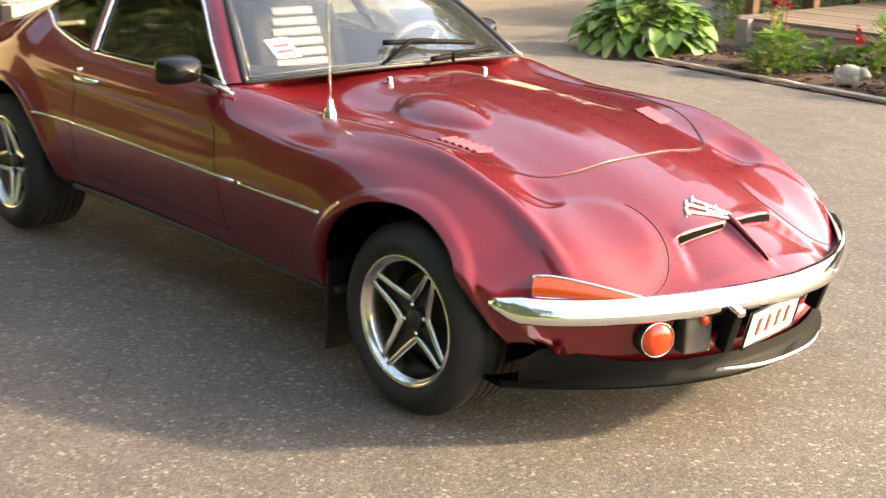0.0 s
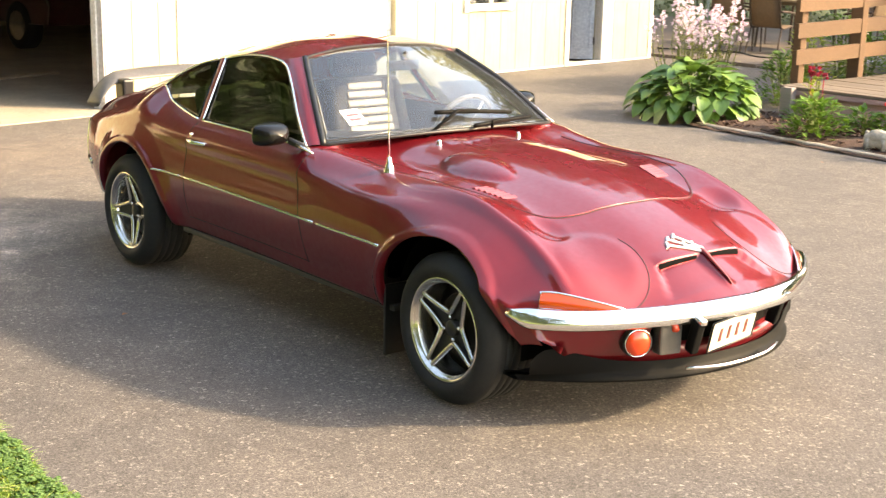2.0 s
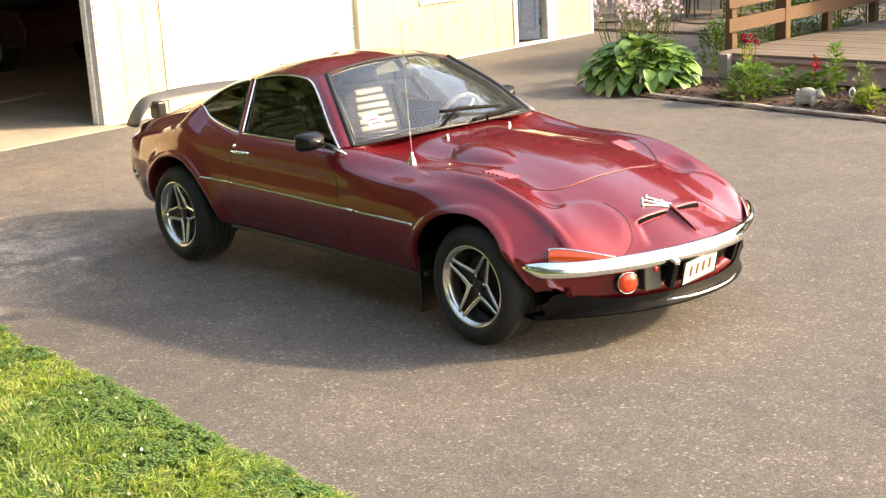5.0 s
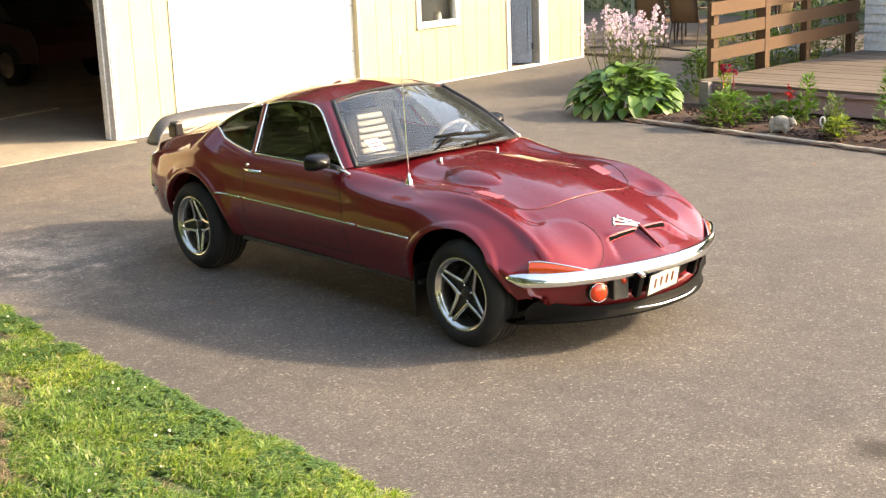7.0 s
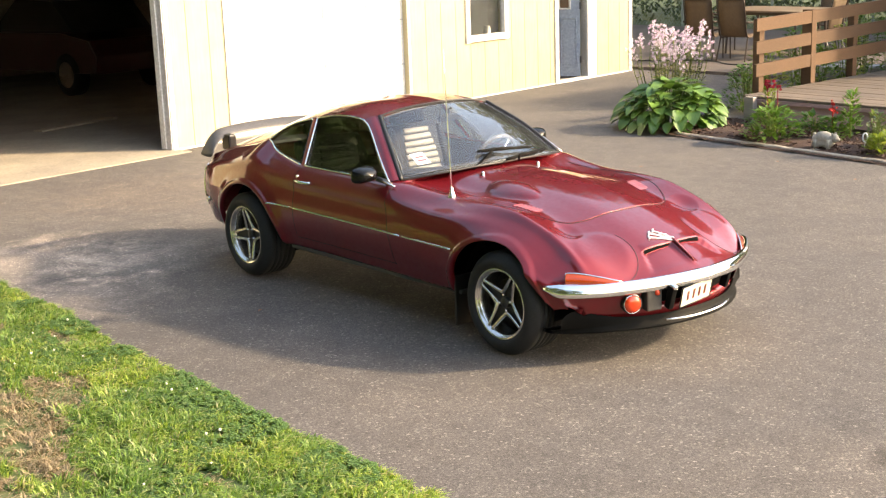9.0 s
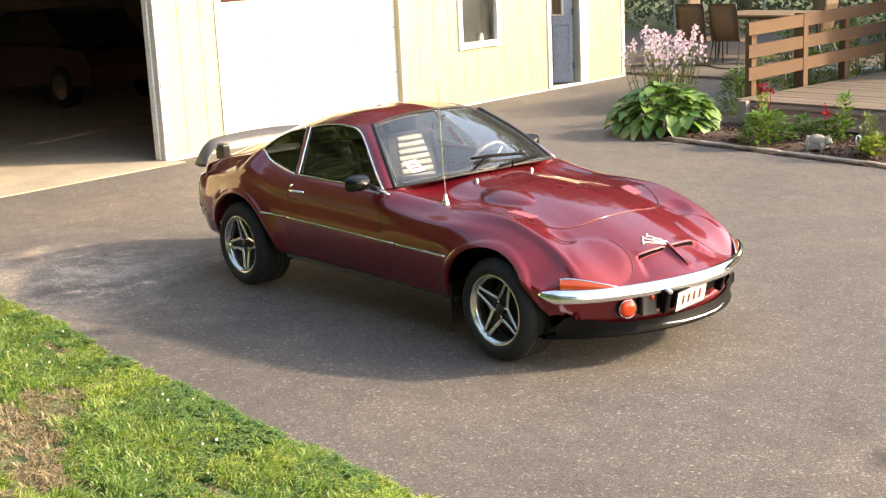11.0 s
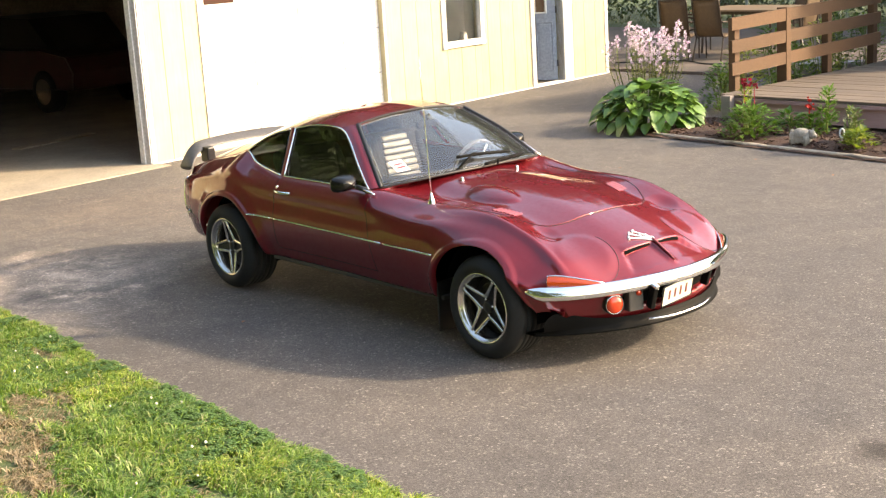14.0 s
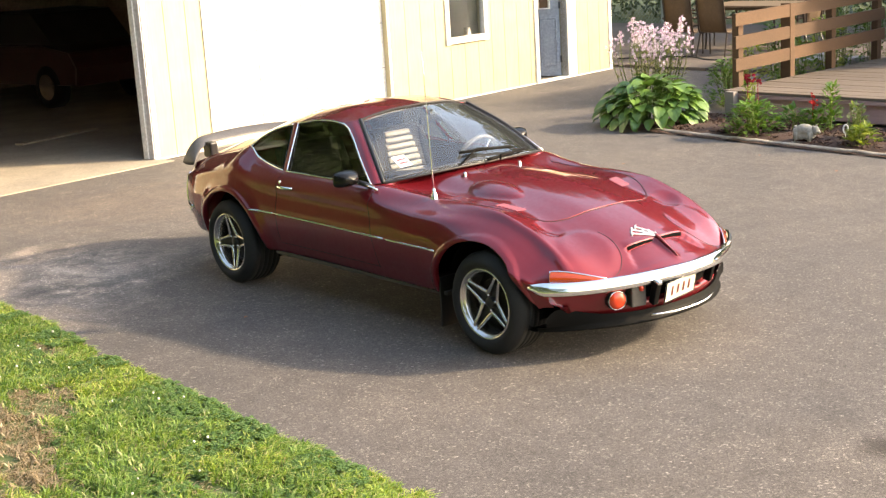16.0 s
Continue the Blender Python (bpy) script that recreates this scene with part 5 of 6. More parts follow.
HOSTA = make_leaf("hosta_leaf", (0.055, 0.125, 0.026), (0.135, 0.235, 0.050), 0.4, 0.12)
rng = random.Random(5)
hosta = thing("hosta_plant", pose(-3.38, 5.97, GZ) @ Matrix.Scale(1.07, 4), "broad-leaved green hosta clump at the bed's edge", "plant")
shapes = [leaf_mesh("leaf", l, w, HOSTA, f, d) for l, w, f, d in ((.18, .135, .25, .22), (.19, .15, .20, .36), (.15, .125, .30, .20), (.20, .145, .18, .45))]
for k in range(299):
    phi = math.acos(1 - 1.02 * (k + rng.random()) / 299)
    ang = k * 2.39996 + rng.uniform(-.25, .25)
    f = rng.uniform(.80, 1.03)
    at = Vector((0.56 * f * math.sin(phi) * math.cos(ang), 0.50 * f * math.sin(phi) * math.sin(ang), 0.06 + 0.44 * f * math.cos(phi)))
    at.z = max(at.z, 0.05)
    dip = radians(-38 + 70 * phi / 1.57) + rng.uniform(-.22, .28)
    o = new("leaf", rng.choice(shapes))
    o.parent = hosta
    o.matrix_basis = Matrix.Translation(at) @ Matrix.Rotation(ang + rng.uniform(-.45, .45), 4, 'Z') @ Matrix.Rotation(dip, 4, 'Y') @ Matrix.Rotation(rng.uniform(-.4, .4), 4, 'X') @ Matrix.Translation((-.07, 0, 0)) @ Matrix.Scale(rng.uniform(.70, 1.05), 4)
bm = bmesh.new()
for k in range(60):
    a, r = rng.uniform(0, 6.283), rng.uniform(.05, .50)
    tube(bm, [(0.1 * math.cos(a), .08 * math.sin(a), 0), (r * .6 * math.cos(a), r * .5 * math.sin(a), .22), (r * math.cos(a), r * .8 * math.sin(a), .26 + .2 * (1 - r))], .006, 4, False)
tagged(part("stalk", bm, HOSTA, hosta), kind="stuff")

# pink-white blooms on tall stems behind it
STEM = island_leaf("stem_green", (0.10, 0.14, 0.04), (0.16, 0.19, 0.06))
PETAL = island_leaf("pink_petal", (0.62, 0.40, 0.58), (0.95, 0.88, 0.93), 0.3, (1, 1, 1))
phlox = thing("flowering_plant", pose(-4.85, 7.62, GZ), "tall stems with pale pink and white blooms", "plant")
bm = bmesh.new()
bl = bmesh.new()
bf = bmesh.new()
for k in range(52):
    a, r = rng.uniform(0, 6.283), 0.50 * math.sqrt(rng.random())
    x, y = r * math.cos(a) * 1.05, r * math.sin(a) * .8
    h = rng.uniform(.62, 1.02)
    tx, ty = x * 1.15 + rng.uniform(-.06, .06), y * 1.15 + rng.uniform(-.06, .06)
    tube(bm, [(x * .7, y * .7, 0), (x, y, h * .5), (tx, ty, h)], [.005, .004, .002], 4, False)
    for q in range(rng.randint(6, 10)):
        # a nodding trumpet of narrow pointed petals
        c = Vector((tx + rng.gauss(0, .012), ty + rng.gauss(0, .012), h - .20 * q / 9 + rng.uniform(-.015, .015)))
        b = q * 2.4 + rng.uniform(-.5, .5)
        axis = Vector((math.cos(b), math.sin(b), rng.uniform(-.5, .1))).normalized()
        t1 = axis.orthogonal().normalized()
        t2 = axis.cross(t1)
        size = rng.uniform(.030, .046)
        for e in range(5):
            g = e * 1.2566
            d = t1 * math.cos(g) + t2 * math.sin(g)
            w = axis.cross(d) * size * .20
            root, tip = c + axis * size * .25, c + axis * size * 1.05 + d * size * .62
            half_way = root.lerp(tip, .55) + d * size * .06
            bf.faces.new([bf.verts.new(p) for p in (root, half_way + w, tip, half_way - w)])
    for q in range(26):
        z = rng.uniform(.25, h - .1)
        b = rng.uniform(0, 6.283)
        c = Vector((x + (tx - x) * z / h, y + (ty - y) * z / h, z))
        d = Vector((math.cos(b), math.sin(b), rng.uniform(-.3, .5))) * rng.uniform(.04, .09)
        w = Vector((-math.sin(b), math.cos(b), 0)) * .010
        bl.faces.new([bl.verts.new(c), bl.verts.new(c + d * .5 + w), bl.verts.new(c + d), bl.verts.new(c + d * .5 - w)])
tagged(part("stem", bm, STEM, phlox), kind="stuff")
tagged(part("bloom", bf, PETAL, phlox), "pale pink and white petals", kind="stuff")
part("foliage", bl, island_leaf("pale_foliage", (0.15, 0.17, 0.04), (0.24, 0.25, 0.07)), phlox)

# ---- flower bed ----
MULCH = speckled("bark_mulch", (0.050, 0.026, 0.018), (0.075, 0.038, 0.026), 60, 0.95, 0.8, coarse=6, dist=0.02)
bm = bmesh.new()
rows = []
for i in range(121):
    x = -3.35 + 0.05 * i
    rows.append([Vector((x, 5.53 + 1.37 * j / 10 - 0.075 * (x + 3.0), GZ + 0.012 + 0.05 * math.sin(math.pi * min(1, j / 6)) * smoothstep(0, 2, j) + 0.02 * noise.noise(Vector((x * 6, j * .7, 0))))) for j in range(11)])
grid_mesh(bm, rows)
tagged(link_mesh("flower_bed", bm, MULCH, True), "dark bark mulch bed along the deck", "flower bed", kind="structure")
EDGING = speckled("edging_stone", (0.42, 0.36, 0.29), (0.30, 0.25, 0.20), 30, 0.9, 0.5, coarse=4)
edge = tagged(new("edging"), "low weathered kerb edging of the flower bed", "edging", kind="structure")
for k in range(13):
    x0 = -3.05 + 0.32 * k
    ya, yb = 5.61 - 0.085 * (x0 + 2.8), 5.61 - 0.085 * (x0 + 3.12)
    bm = bmesh.new()
    rows = []
    for j in range(5):
        u = j / 4
        x = x0 + 0.316 * u
        y = ya + (yb - ya) * u + 0.006 * noise.noise(Vector((x * 7, 0, 0)))
        z = 0.034 + 0.012 * noise.noise(Vector((x * 5, 1, 0)))
        rows.append([Vector((x, y + a, GZ + b)) for a, b in ((-.028, -.02), (-.029, z * .75), (-.016, z), (.018, z), (.029, z * .7), (.029, -.02))])
    vs = grid_mesh(bm, rows, close_v=True)
    bm.faces.new(vs[0])
    bm.faces.new(vs[-1][::-1])
    part("kerb", bm, EDGING, edge, "", False)
bm = bmesh.new()
for k in range(900):
    x, y = rng.uniform(-3.3, 1.2), rng.uniform(0.08, .98)
    p = Vector((x + .1, 5.55 + y * 1.15 - 0.08 * (x + 3.0), GZ + .055))
    s = rng.uniform(.012, .035)
    r = Euler((rng.uniform(-.6, .6), rng.uniform(-.6, .6), rng.uniform(0, 6))).to_matrix().to_4x4()
    box(bm, -s, s, -s * .35, s * .35, -.004, .004, Matrix.Translation(p) @ r)
tagged(link_mesh("mulch_chips", bm, MULCH), "scattered dark bark chips", "mulch", kind="stuff")


def bush(name, at, w, h, count, la, mat, label, spread=0.9, upright=0.3, seed=1, flowers=(), group=""):
    """A small leafy plant: many leaves joined, with stems, and optional flower heads (colour, place)."""
    r = random.Random(seed)
    t = thing(name, pose(*at), label, "plant", group)
    bm = bmesh.new()
    bs = bmesh.new()
    for k in range(count):
        a = r.uniform(0, 6.283)
        q = math.sqrt(r.random())
        z = h * r.random() ** 0.9
        rad = w * q * (1 - 0.55 * (z / h) ** 1.5) * spread
        c = Vector((rad * math.cos(a), rad * math.sin(a), max(.01, z)))
        L = la * r.uniform(.6, 1.25)
        d = Vector((math.cos(a + r.uniform(-1, 1)), math.sin(a + r.uniform(-1, 1)), r.uniform(-.4, .5) + upright)).normalized()
        s = d.cross(Vector((0, 0, 1))).normalized() * L * .28
        n = s.cross(d).normalized() * L * .10
        v = [bm.verts.new(p) for p in (c, c + d * L * .45 + s + n, c + d * L - n, c + d * L * .45 - s + n)]
        m_ = bm.verts.new(c + d * L * .5)
        bm.faces.new((v[0], v[1], m_))
        bm.faces.new((v[1], v[2], m_))
        bm.faces.new((v[2], v[3], m_))
        bm.faces.new((v[3], v[0], m_))
    for k in range(max(6, count // 25)):
        a, q = r.uniform(0, 6.283), r.uniform(0, w * .6)
        tube(bs, [(q * .3 * math.cos(a), q * .3 * math.sin(a), 0), (q * .7 * math.cos(a), q * .7 * math.sin(a), h * .5), (q * math.cos(a), q * math.sin(a), h * r.uniform(.6, .98))], .004, 4, False)
    part("foliage", bm, mat, t)
    tagged(part("stem", bs, STEM, t), kind="stuff")
    for col, (fx, fy, fz), size, n_ in flowers:
        b = bmesh.new()
        for k in range(n_):
            c = Vector((fx + r.gauss(0, size * .6), fy + r.gauss(0, size * .6), fz + r.gauss(0, size * .5)))
            for e in range(4):
                n = Vector((r.gauss(0, 1), r.gauss(0, 1), r.gauss(0, 1) + .8)).normalized()
                t1 = n.orthogonal().normalized() * size * .45
                t2 = n.cross(t1)
                b.faces.new([b.verts.new(c + t1 * math.cos(g) + t2 * math.sin(g)) for g in (0, 1.25, 2.5, 3.77, 5.03)])
        tube(b, [(fx, fy, fz * .4), (fx, fy, fz)], .004, 4, False)
        part("flower_head", b, col, t, "bright flower head")
    return t


RED = island_leaf("red_petal", (0.45, 0.02, 0.02), (0.65, 0.04, 0.03), .2)
CRIMSON = island_leaf("crimson_petal", (0.25, 0.01, 0.035), (0.40, 0.02, 0.06), .2)
ORANGEP = island_leaf("orange_petal", (0.75, 0.22, 0.02), (0.85, 0.32, 0.03), .2)
LEAF_A = island_leaf("fresh_leaf", (0.06, 0.13, 0.02), (0.13, 0.22, 0.04))
LEAF_B = island_leaf("yellow_leaf", (0.16, 0.22, 0.03), (0.30, 0.33, 0.06))
LEAF_C = island_leaf("grey_leaf", (0.10, 0.13, 0.07), (0.16, 0.19, 0.10))
LEAF_D = island_leaf("deep_leaf", (0.03, 0.07, 0.015), (0.06, 0.12, 0.025))
bush("bedding_plant", (-1.93, 5.80, GZ + .04), .33, .30, 420, .085, LEAF_A, "spreading green bedding plant with pale leaf tips", seed=3)
bush("bedding_plant", (-2.16, 6.06, GZ + .04), .09, .46, 90, .06, LEAF_B, "tall thin stem plant with a crimson flower head", seed=4, upright=.6, flowers=[(CRIMSON, (-.03, 0, .50), .045, 16), (CRIMSON, (.08, .02, .47), .035, 8)])
bush("bedding_plant", (-1.46, 6.16, GZ + .04), .15, .20, 200, .075, LEAF_A, "green bedding plant with red salvia spikes", seed=6, flowers=[(RED, (-.02, 0, .28), .030, 14), (RED, (-.04, .02, .34), .025, 8)])
bush("bedding_plant", (-1.36, 6.28, GZ + .04), .11, .44, 160, .07, LEAF_A, "upright leafy green plant in the mulch", seed=7, upright=.5)
bush("bedding_plant", (-0.85, 5.94, GZ + .04), .12, .32, 240, .055, LEAF_C, "feathery grey-green plant in the mulch", seed=8, upright=.7)
bush("bedding_plant", (-0.64, 5.68, GZ + .03), .17, .18, 170, .08, LEAF_B, "low variegated yellow-green plant", seed=9)
bush("bedding_plant", (-0.35, 6.13, GZ + .04), .20, .62, 240, .075, LEAF_A, "tall leafy plant with an orange flower", seed=10, upright=.4, flowers=[(ORANGEP, (.10, -.05, .50), .03, 10), (ORANGEP, (.14, .0, .38), .025, 6)])
bush("bedding_plant", (-1.75, 6.20, GZ + .04), .16, .20, 90, .10, LEAF_D, "dark low leafy plant against the deck", seed=12)
bush("bedding_plant", (0.40, 5.98, GZ + .04), .22, .35, 240, .08, LEAF_A, "leafy green bedding plant in the mulch", seed=14)
# low greenery seen under and through the railing
for k in range(7):
    bush("border_plant", (-3.55 - .1 * (k % 2), 7.5 + .5 * k, GZ), .34, .52 + .12 * (k % 3) + .06 * k, 420, .085, (LEAF_A, LEAF_B, LEAF_A)[k % 3], "leafy green border plant behind the railing", seed=20 + k, group="border plants behind the railing")

# plain stone animal ornament
STONE = speckled("cast_stone", (0.36, 0.33, 0.28), (0.27, 0.25, 0.21), 70, 0.9, 0.4, coarse=12)
bm = bmesh.new()
for c, r in (((0, 0, .125), (.115, .065, .062)), ((.135, -.005, .125), (.045, .042, .045)), ((.175, -.005, .112), (.022, .026, .022)), ((-.115, 0, .150), (.022, .022, .022)), ((.125, .035, .162), (.014, .012, .020)), ((.125, -.04, .162), (.014, .012, .020))):
    bmesh.ops.create_icosphere(bm, subdivisions=3, radius=1, matrix=Matrix.Translation(c) @ Matrix.Diagonal((*r, 1)))
for x in (-.085, .075):
    for y in (-.038, .038):
        tube(bm, [(x, y, .0), (x, y, .06), (x, y, .11)], [.026, .024, .03], 10)
box(bm, -.13, .12, -.055, .055, .03, .15, None, .03)
box(bm, -.14, .14, -.07, .07, -.02, .012, None, .006)
orn = tagged(link_mesh("stone_ornament", bm, STONE, True), "weathered grey stone animal ornament in the mulch", "ornament")
orn.matrix_world = pose(-1.22, 5.64, GZ + .02, 0, 0, 12) @ Matrix.Diagonal((.80, 1.0, .95, 1))
# white oval plant tags on wires
for k, (x, y) in enumerate(((-0.86, 5.77),)):
    tg = thing("plant_tag", pose(x, y, GZ + .04, 0, 0, 40), "white oval plant tag on a wire stake", "plant tag", "plant tags in the bed")
    bm = bmesh.new()
    tube(bm, [(.022 * math.cos(a), 0, .115 + .042 * math.sin(a)) for a in (2 * math.pi * q / 20 for q in range(21))], .007, 5)
    part("tag", bm, STICK, tg)
    part("stake", tube(bmesh.new(), [(0, 0, -.02), (0, 0, .075)], .003, 5), SILVER, tg)

# ---- patio furniture ----
SLING = speckled("tan_sling", (0.13, 0.085, 0.05), (0.10, 0.064, 0.038), 60, 0.7, 0.1)
FRAME = speckled("brown_frame", (0.035, 0.022, 0.016), (0.05, 0.03, 0.02), 40, 0.45, 0.0)


def patio_chair():
    c = thing("patio_chair", pose(0, 0, 0), "brown metal patio chair with a tan sling", "chair", "chairs round the patio table")
    bm = bmesh.new()
    rows = [[Vector((x, y, z)) for x in (-.24, -.12, 0, .12, .24)] for y, z in ((-.33, 1.06), (-.31, .95), (-.25, .68), (-.20, .45), (-.08, .41), (.10, .42), (.25, .44))]
    grid_mesh(bm, rows)
    s = part("sling", bm, SLING, c, "tan woven sling", True)
    s.modifiers.new("thick", 'SOLIDIFY').thickness = .012
    for e in (1, -1):
        part("side_frame", tube(bmesh.new(), curve((e * .255, -.34, 1.07), (e * .255, -.25, .68), (e * .255, -.19, .43), (e * .255, .25, .44), n=16), .015, 6), FRAME, c, "", True)
        part("arm", tube(bmesh.new(), curve((e * .28, -.26, .68), (e * .29, .05, .66), (e * .28, .24, .63), n=10), .018, 6), FRAME, c, "", True)
        part("leg", tube(bmesh.new(), [(e * .28, .24, .63), (e * .27, .24, .02), (e * .27, .24, 0)], .014, 6), FRAME, c)
        part("leg", tube(bmesh.new(), [(e * .255, -.16, .43), (e * .27, -.30, .02), (e * .27, -.30, 0)], .014, 6), FRAME, c)
    part("top_rail", tube(bmesh.new(), [(-.255, -.34, 1.07), (.255, -.34, 1.07)], .014, 6), FRAME, c)
    return c


PZ = GZ + .03
ch = patio_chair()
ch.matrix_basis = pose(-7.90, 12.00, PZ, 0, 0, 18) @ Matrix.Scale(0.9, 4)
for x, y, a in ((-7.28, 12.09, 12), (-6.55, 13.3, 95), (-8.6, 13.2, -75), (-7.3, 14.5, 190)):
    copy_thing(ch, pose(x, y, PZ, 0, 0, a))
tb = thing("patio_table", pose(-7.5, 13.35, PZ), "round-edged tan patio table on dark legs", "table")
part("top", boxed(-.85, .85, -.55, .55, .70, .73, .012), speckled("tan_top", (0.26, 0.19, 0.13), (0.22, 0.16, 0.11), 30, 0.4, 0.0), tb, "smooth tan table top")
for x in (-.7, .7):
    for y in (-.42, .42):
        part("leg", tube(bmesh.new(), [(x, y, 0), (x * .94, y * .94, .70)], .02, 6), FRAME, tb)
part("apron", boxed(-.78, .78, -.48, .48, .65, .70), FRAME, tb)
hose = part("garden_hose", tube(bmesh.new(), curve((-8.6, 11.2, PZ + .01), (-7.6, 11.75, PZ + .01), (-6.9, 11.45, PZ + .01), (-6.2, 11.9, PZ + .01), (-5.2, 11.6, PZ + .01), (-4.2, 12.0, PZ + .01), n=50), .011, 6), Mat("black_hose", grey(.015), .5).m, None, "", True)
tagged(hose, "black garden hose lying across the patio", "hose")
# pots and clutter seen between the rails
POT = speckled("pale_planter", (0.45, 0.44, 0.42), (0.36, 0.35, 0.33), 40, .8, .1)
for k, (x, y, s) in enumerate(((-4.5, 10.6, 1.0), (-4.9, 11.3, .8), (-4.2, 11.2, .7))):
    pt = thing("planter", pose(x, y, GZ if y < 10.9 else PZ), "pale grey planter bowl", "planter", "planters by the deck")
    part("bowl", lathe(bmesh.new(), [(.001, .02), (.14 * s, 0), (.20 * s, .16 * s), (.23 * s, .22 * s), (.21 * s, .22 * s), (.17 * s, .15 * s), (.001, .14 * s)], 24, pose(0, 0, 0, 90)), POT, pt, "", True)

# ---- chain-link fence, hedge and trees behind ----
GALV = Mat("galvanised", (0.20, 0.24, 0.23), .5, .4).m
fence = thing("chain_link_fence", pose(-16, 18.2, 0), "grey-green chain-link fence behind the patio", "fence")
for k in range(9):
    part("post", tube(bmesh.new(), [(2.4 * k, 0, -.05), (2.4 * k, 0, 1.85)], .03, 8), GALV, fence)
part("top_rail", tube(bmesh.new(), [(0, 0, 1.82), (19.2, 0, 1.82)], .022, 6), GALV, fence)
bm = bmesh.new()
for k in range(0, 210):
    for d in (1, -1):
        x = 0.1 * k
        a, b = Vector((x, .0, 0.0)), Vector((x + d * 1.8, .0, 1.8))
        if 0 <= b.x <= 19.2:
            t = Vector((.004, 0, 0))
            bm.faces.new([bm.verts.new(p) for p in (a - t, a + t, b + t, b - t)])
tagged(part("mesh_wire", bm, GALV, fence), kind="stuff")


def foliage_cloud(bm, centre, rad, count, size, r):
    for k in range(count):
        d = Vector((r.gauss(0, 1), r.gauss(0, 1), r.gauss(0, 1))).normalized() * (r.random() ** 0.35)
        c = Vector(centre) + Vector((d.x * rad[0], d.y * rad[1], d.z * rad[2]))
        n = Vector((r.gauss(0, 1), r.gauss(0, 1), r.gauss(0, 1) + .5)).normalized()
        t1 = n.orthogonal().normalized()
        t1 = (Matrix.Rotation(r.uniform(0, 6.28), 3, n) @ t1) * size * r.uniform(.6, 1.3)
        t2 = n.cross(t1) * .5
        v = [bm.verts.new(p) for p in (c - t1, c + t2, c + t1, c - t2)]
        bm.faces.new(v)


TREE_LEAF = island_leaf("tree_leaf", (0.022, 0.045, 0.012), (0.050, 0.085, 0.022), .12)
BARK = speckled("bark", (0.09, 0.065, 0.045), (0.06, 0.045, 0.03), 14, .95, .6, coarse=5)


def tree(x, y, h, w, seed, count=2600, low=0.35, leaf=.16):
    r = random.Random(seed)
    t = thing("tree", pose(x, y, -.03), "leafy green deciduous tree at the yard's edge", "tree", "trees round the yard")
    bm = bmesh.new()
    tube(bm, [(0, 0, 0), (.05, .02, h * .25), (.0, .08, h * .55), (.05, 0, h * .8)], [.22, .17, .11, .04], 10)
    bl = bmesh.new()
    for k in range(9):
        a = k * 2.4 + r.uniform(-.3, .3)
        z = h * (low + .05 + .5 * k / 9)
        e = Vector((w * .75 * math.cos(a), w * .75 * math.sin(a), z + h * .14))
        tube(bm, [(0, 0, z - h * .05), (e.x * .5, e.y * .5, z + h * .03), tuple(e)], [.08, .05, .02], 6)
        foliage_cloud(bl, e, (w * .50, w * .50, h * .16), count // 10, leaf, r)
    foliage_cloud(bl, (0, 0, h * .80), (w * .7, w * .7, h * .20), count // 5, leaf, r)
    part("trunk", bm, BARK, t, "", True)
    tagged(part("crown", bl, TREE_LEAF, t), kind="stuff")


# behind the patio
for k in range(8):
    tree(-19 + 3.6 * k, 21.5 + 1.5 * (k % 2), (13.0 if k < 4 else 5.0), 3.0, 40 + k, 4200, .10, .20)
# taller row out of view, for the dark reflections in the bonnet
for k in range(5):
    tree(-28 + 4.6 * k, 27.5 + 1.2 * (k % 2), 18.0 + (k % 3), 4.2, 140 + k, 5000, .12, .30)
hb = bmesh.new()
hr = random.Random(77)
for k in range(22):
    foliage_cloud(hb, (-18 + 1.0 * k, 19.4 + .3 * (k % 2), 1.1), (.8, .5, 1.3), 900, .07, hr)
tagged(link_mesh("hedge", hb, TREE_LEAF), "dense dark green hedge behind the fence", "hedge", kind="stuff")
# behind the garage and along the side of the lawn, unseen: they darken the car's reflections
for k in range(9):
    tree(-18.5 - 1.5 * (k % 2), -9 + 3.6 * k, 15.0 + 1.5 * (k % 3), 3.4, 80 + k, 4800, .10, .24)
for k in range(6):
    tree(-12 - 2.2 * k, -10.5 - 1.2 * (k % 2) + .9 * k, 15.5 + (k % 2), 3.6, 95 + k, 6000, .10, .22)
# along the far side of the lawn, unseen: dark reflections and less sky light
for k in range(9):
    tree(-17 + 4.6 * k, -15.0 - 2.0 * (k % 2), 15.0 + (k % 3), 3.6, 60 + k, 6000, .10, .22)
# unseen hedge, added to block the bright horizon from the car's side
hb = bmesh.new()
for k in range(26):
    foliage_cloud(hb, (-20 + 1.7 * k, -12.6 + .4 * (k % 2), 2.2), (1.3, .9, 2.5), 900, .22, hr)
for k in range(12):
    foliage_cloud(hb, (-12.5 - 1.15 * k, -9.6 + .35 * k, 3.0), (1.4, 1.1, 3.3), 1100, .24, hr)
tagged(link_mesh("hedge", hb, TREE_LEAF), "unseen tall hedge added to darken the car's reflections", "hedge", kind="stuff")

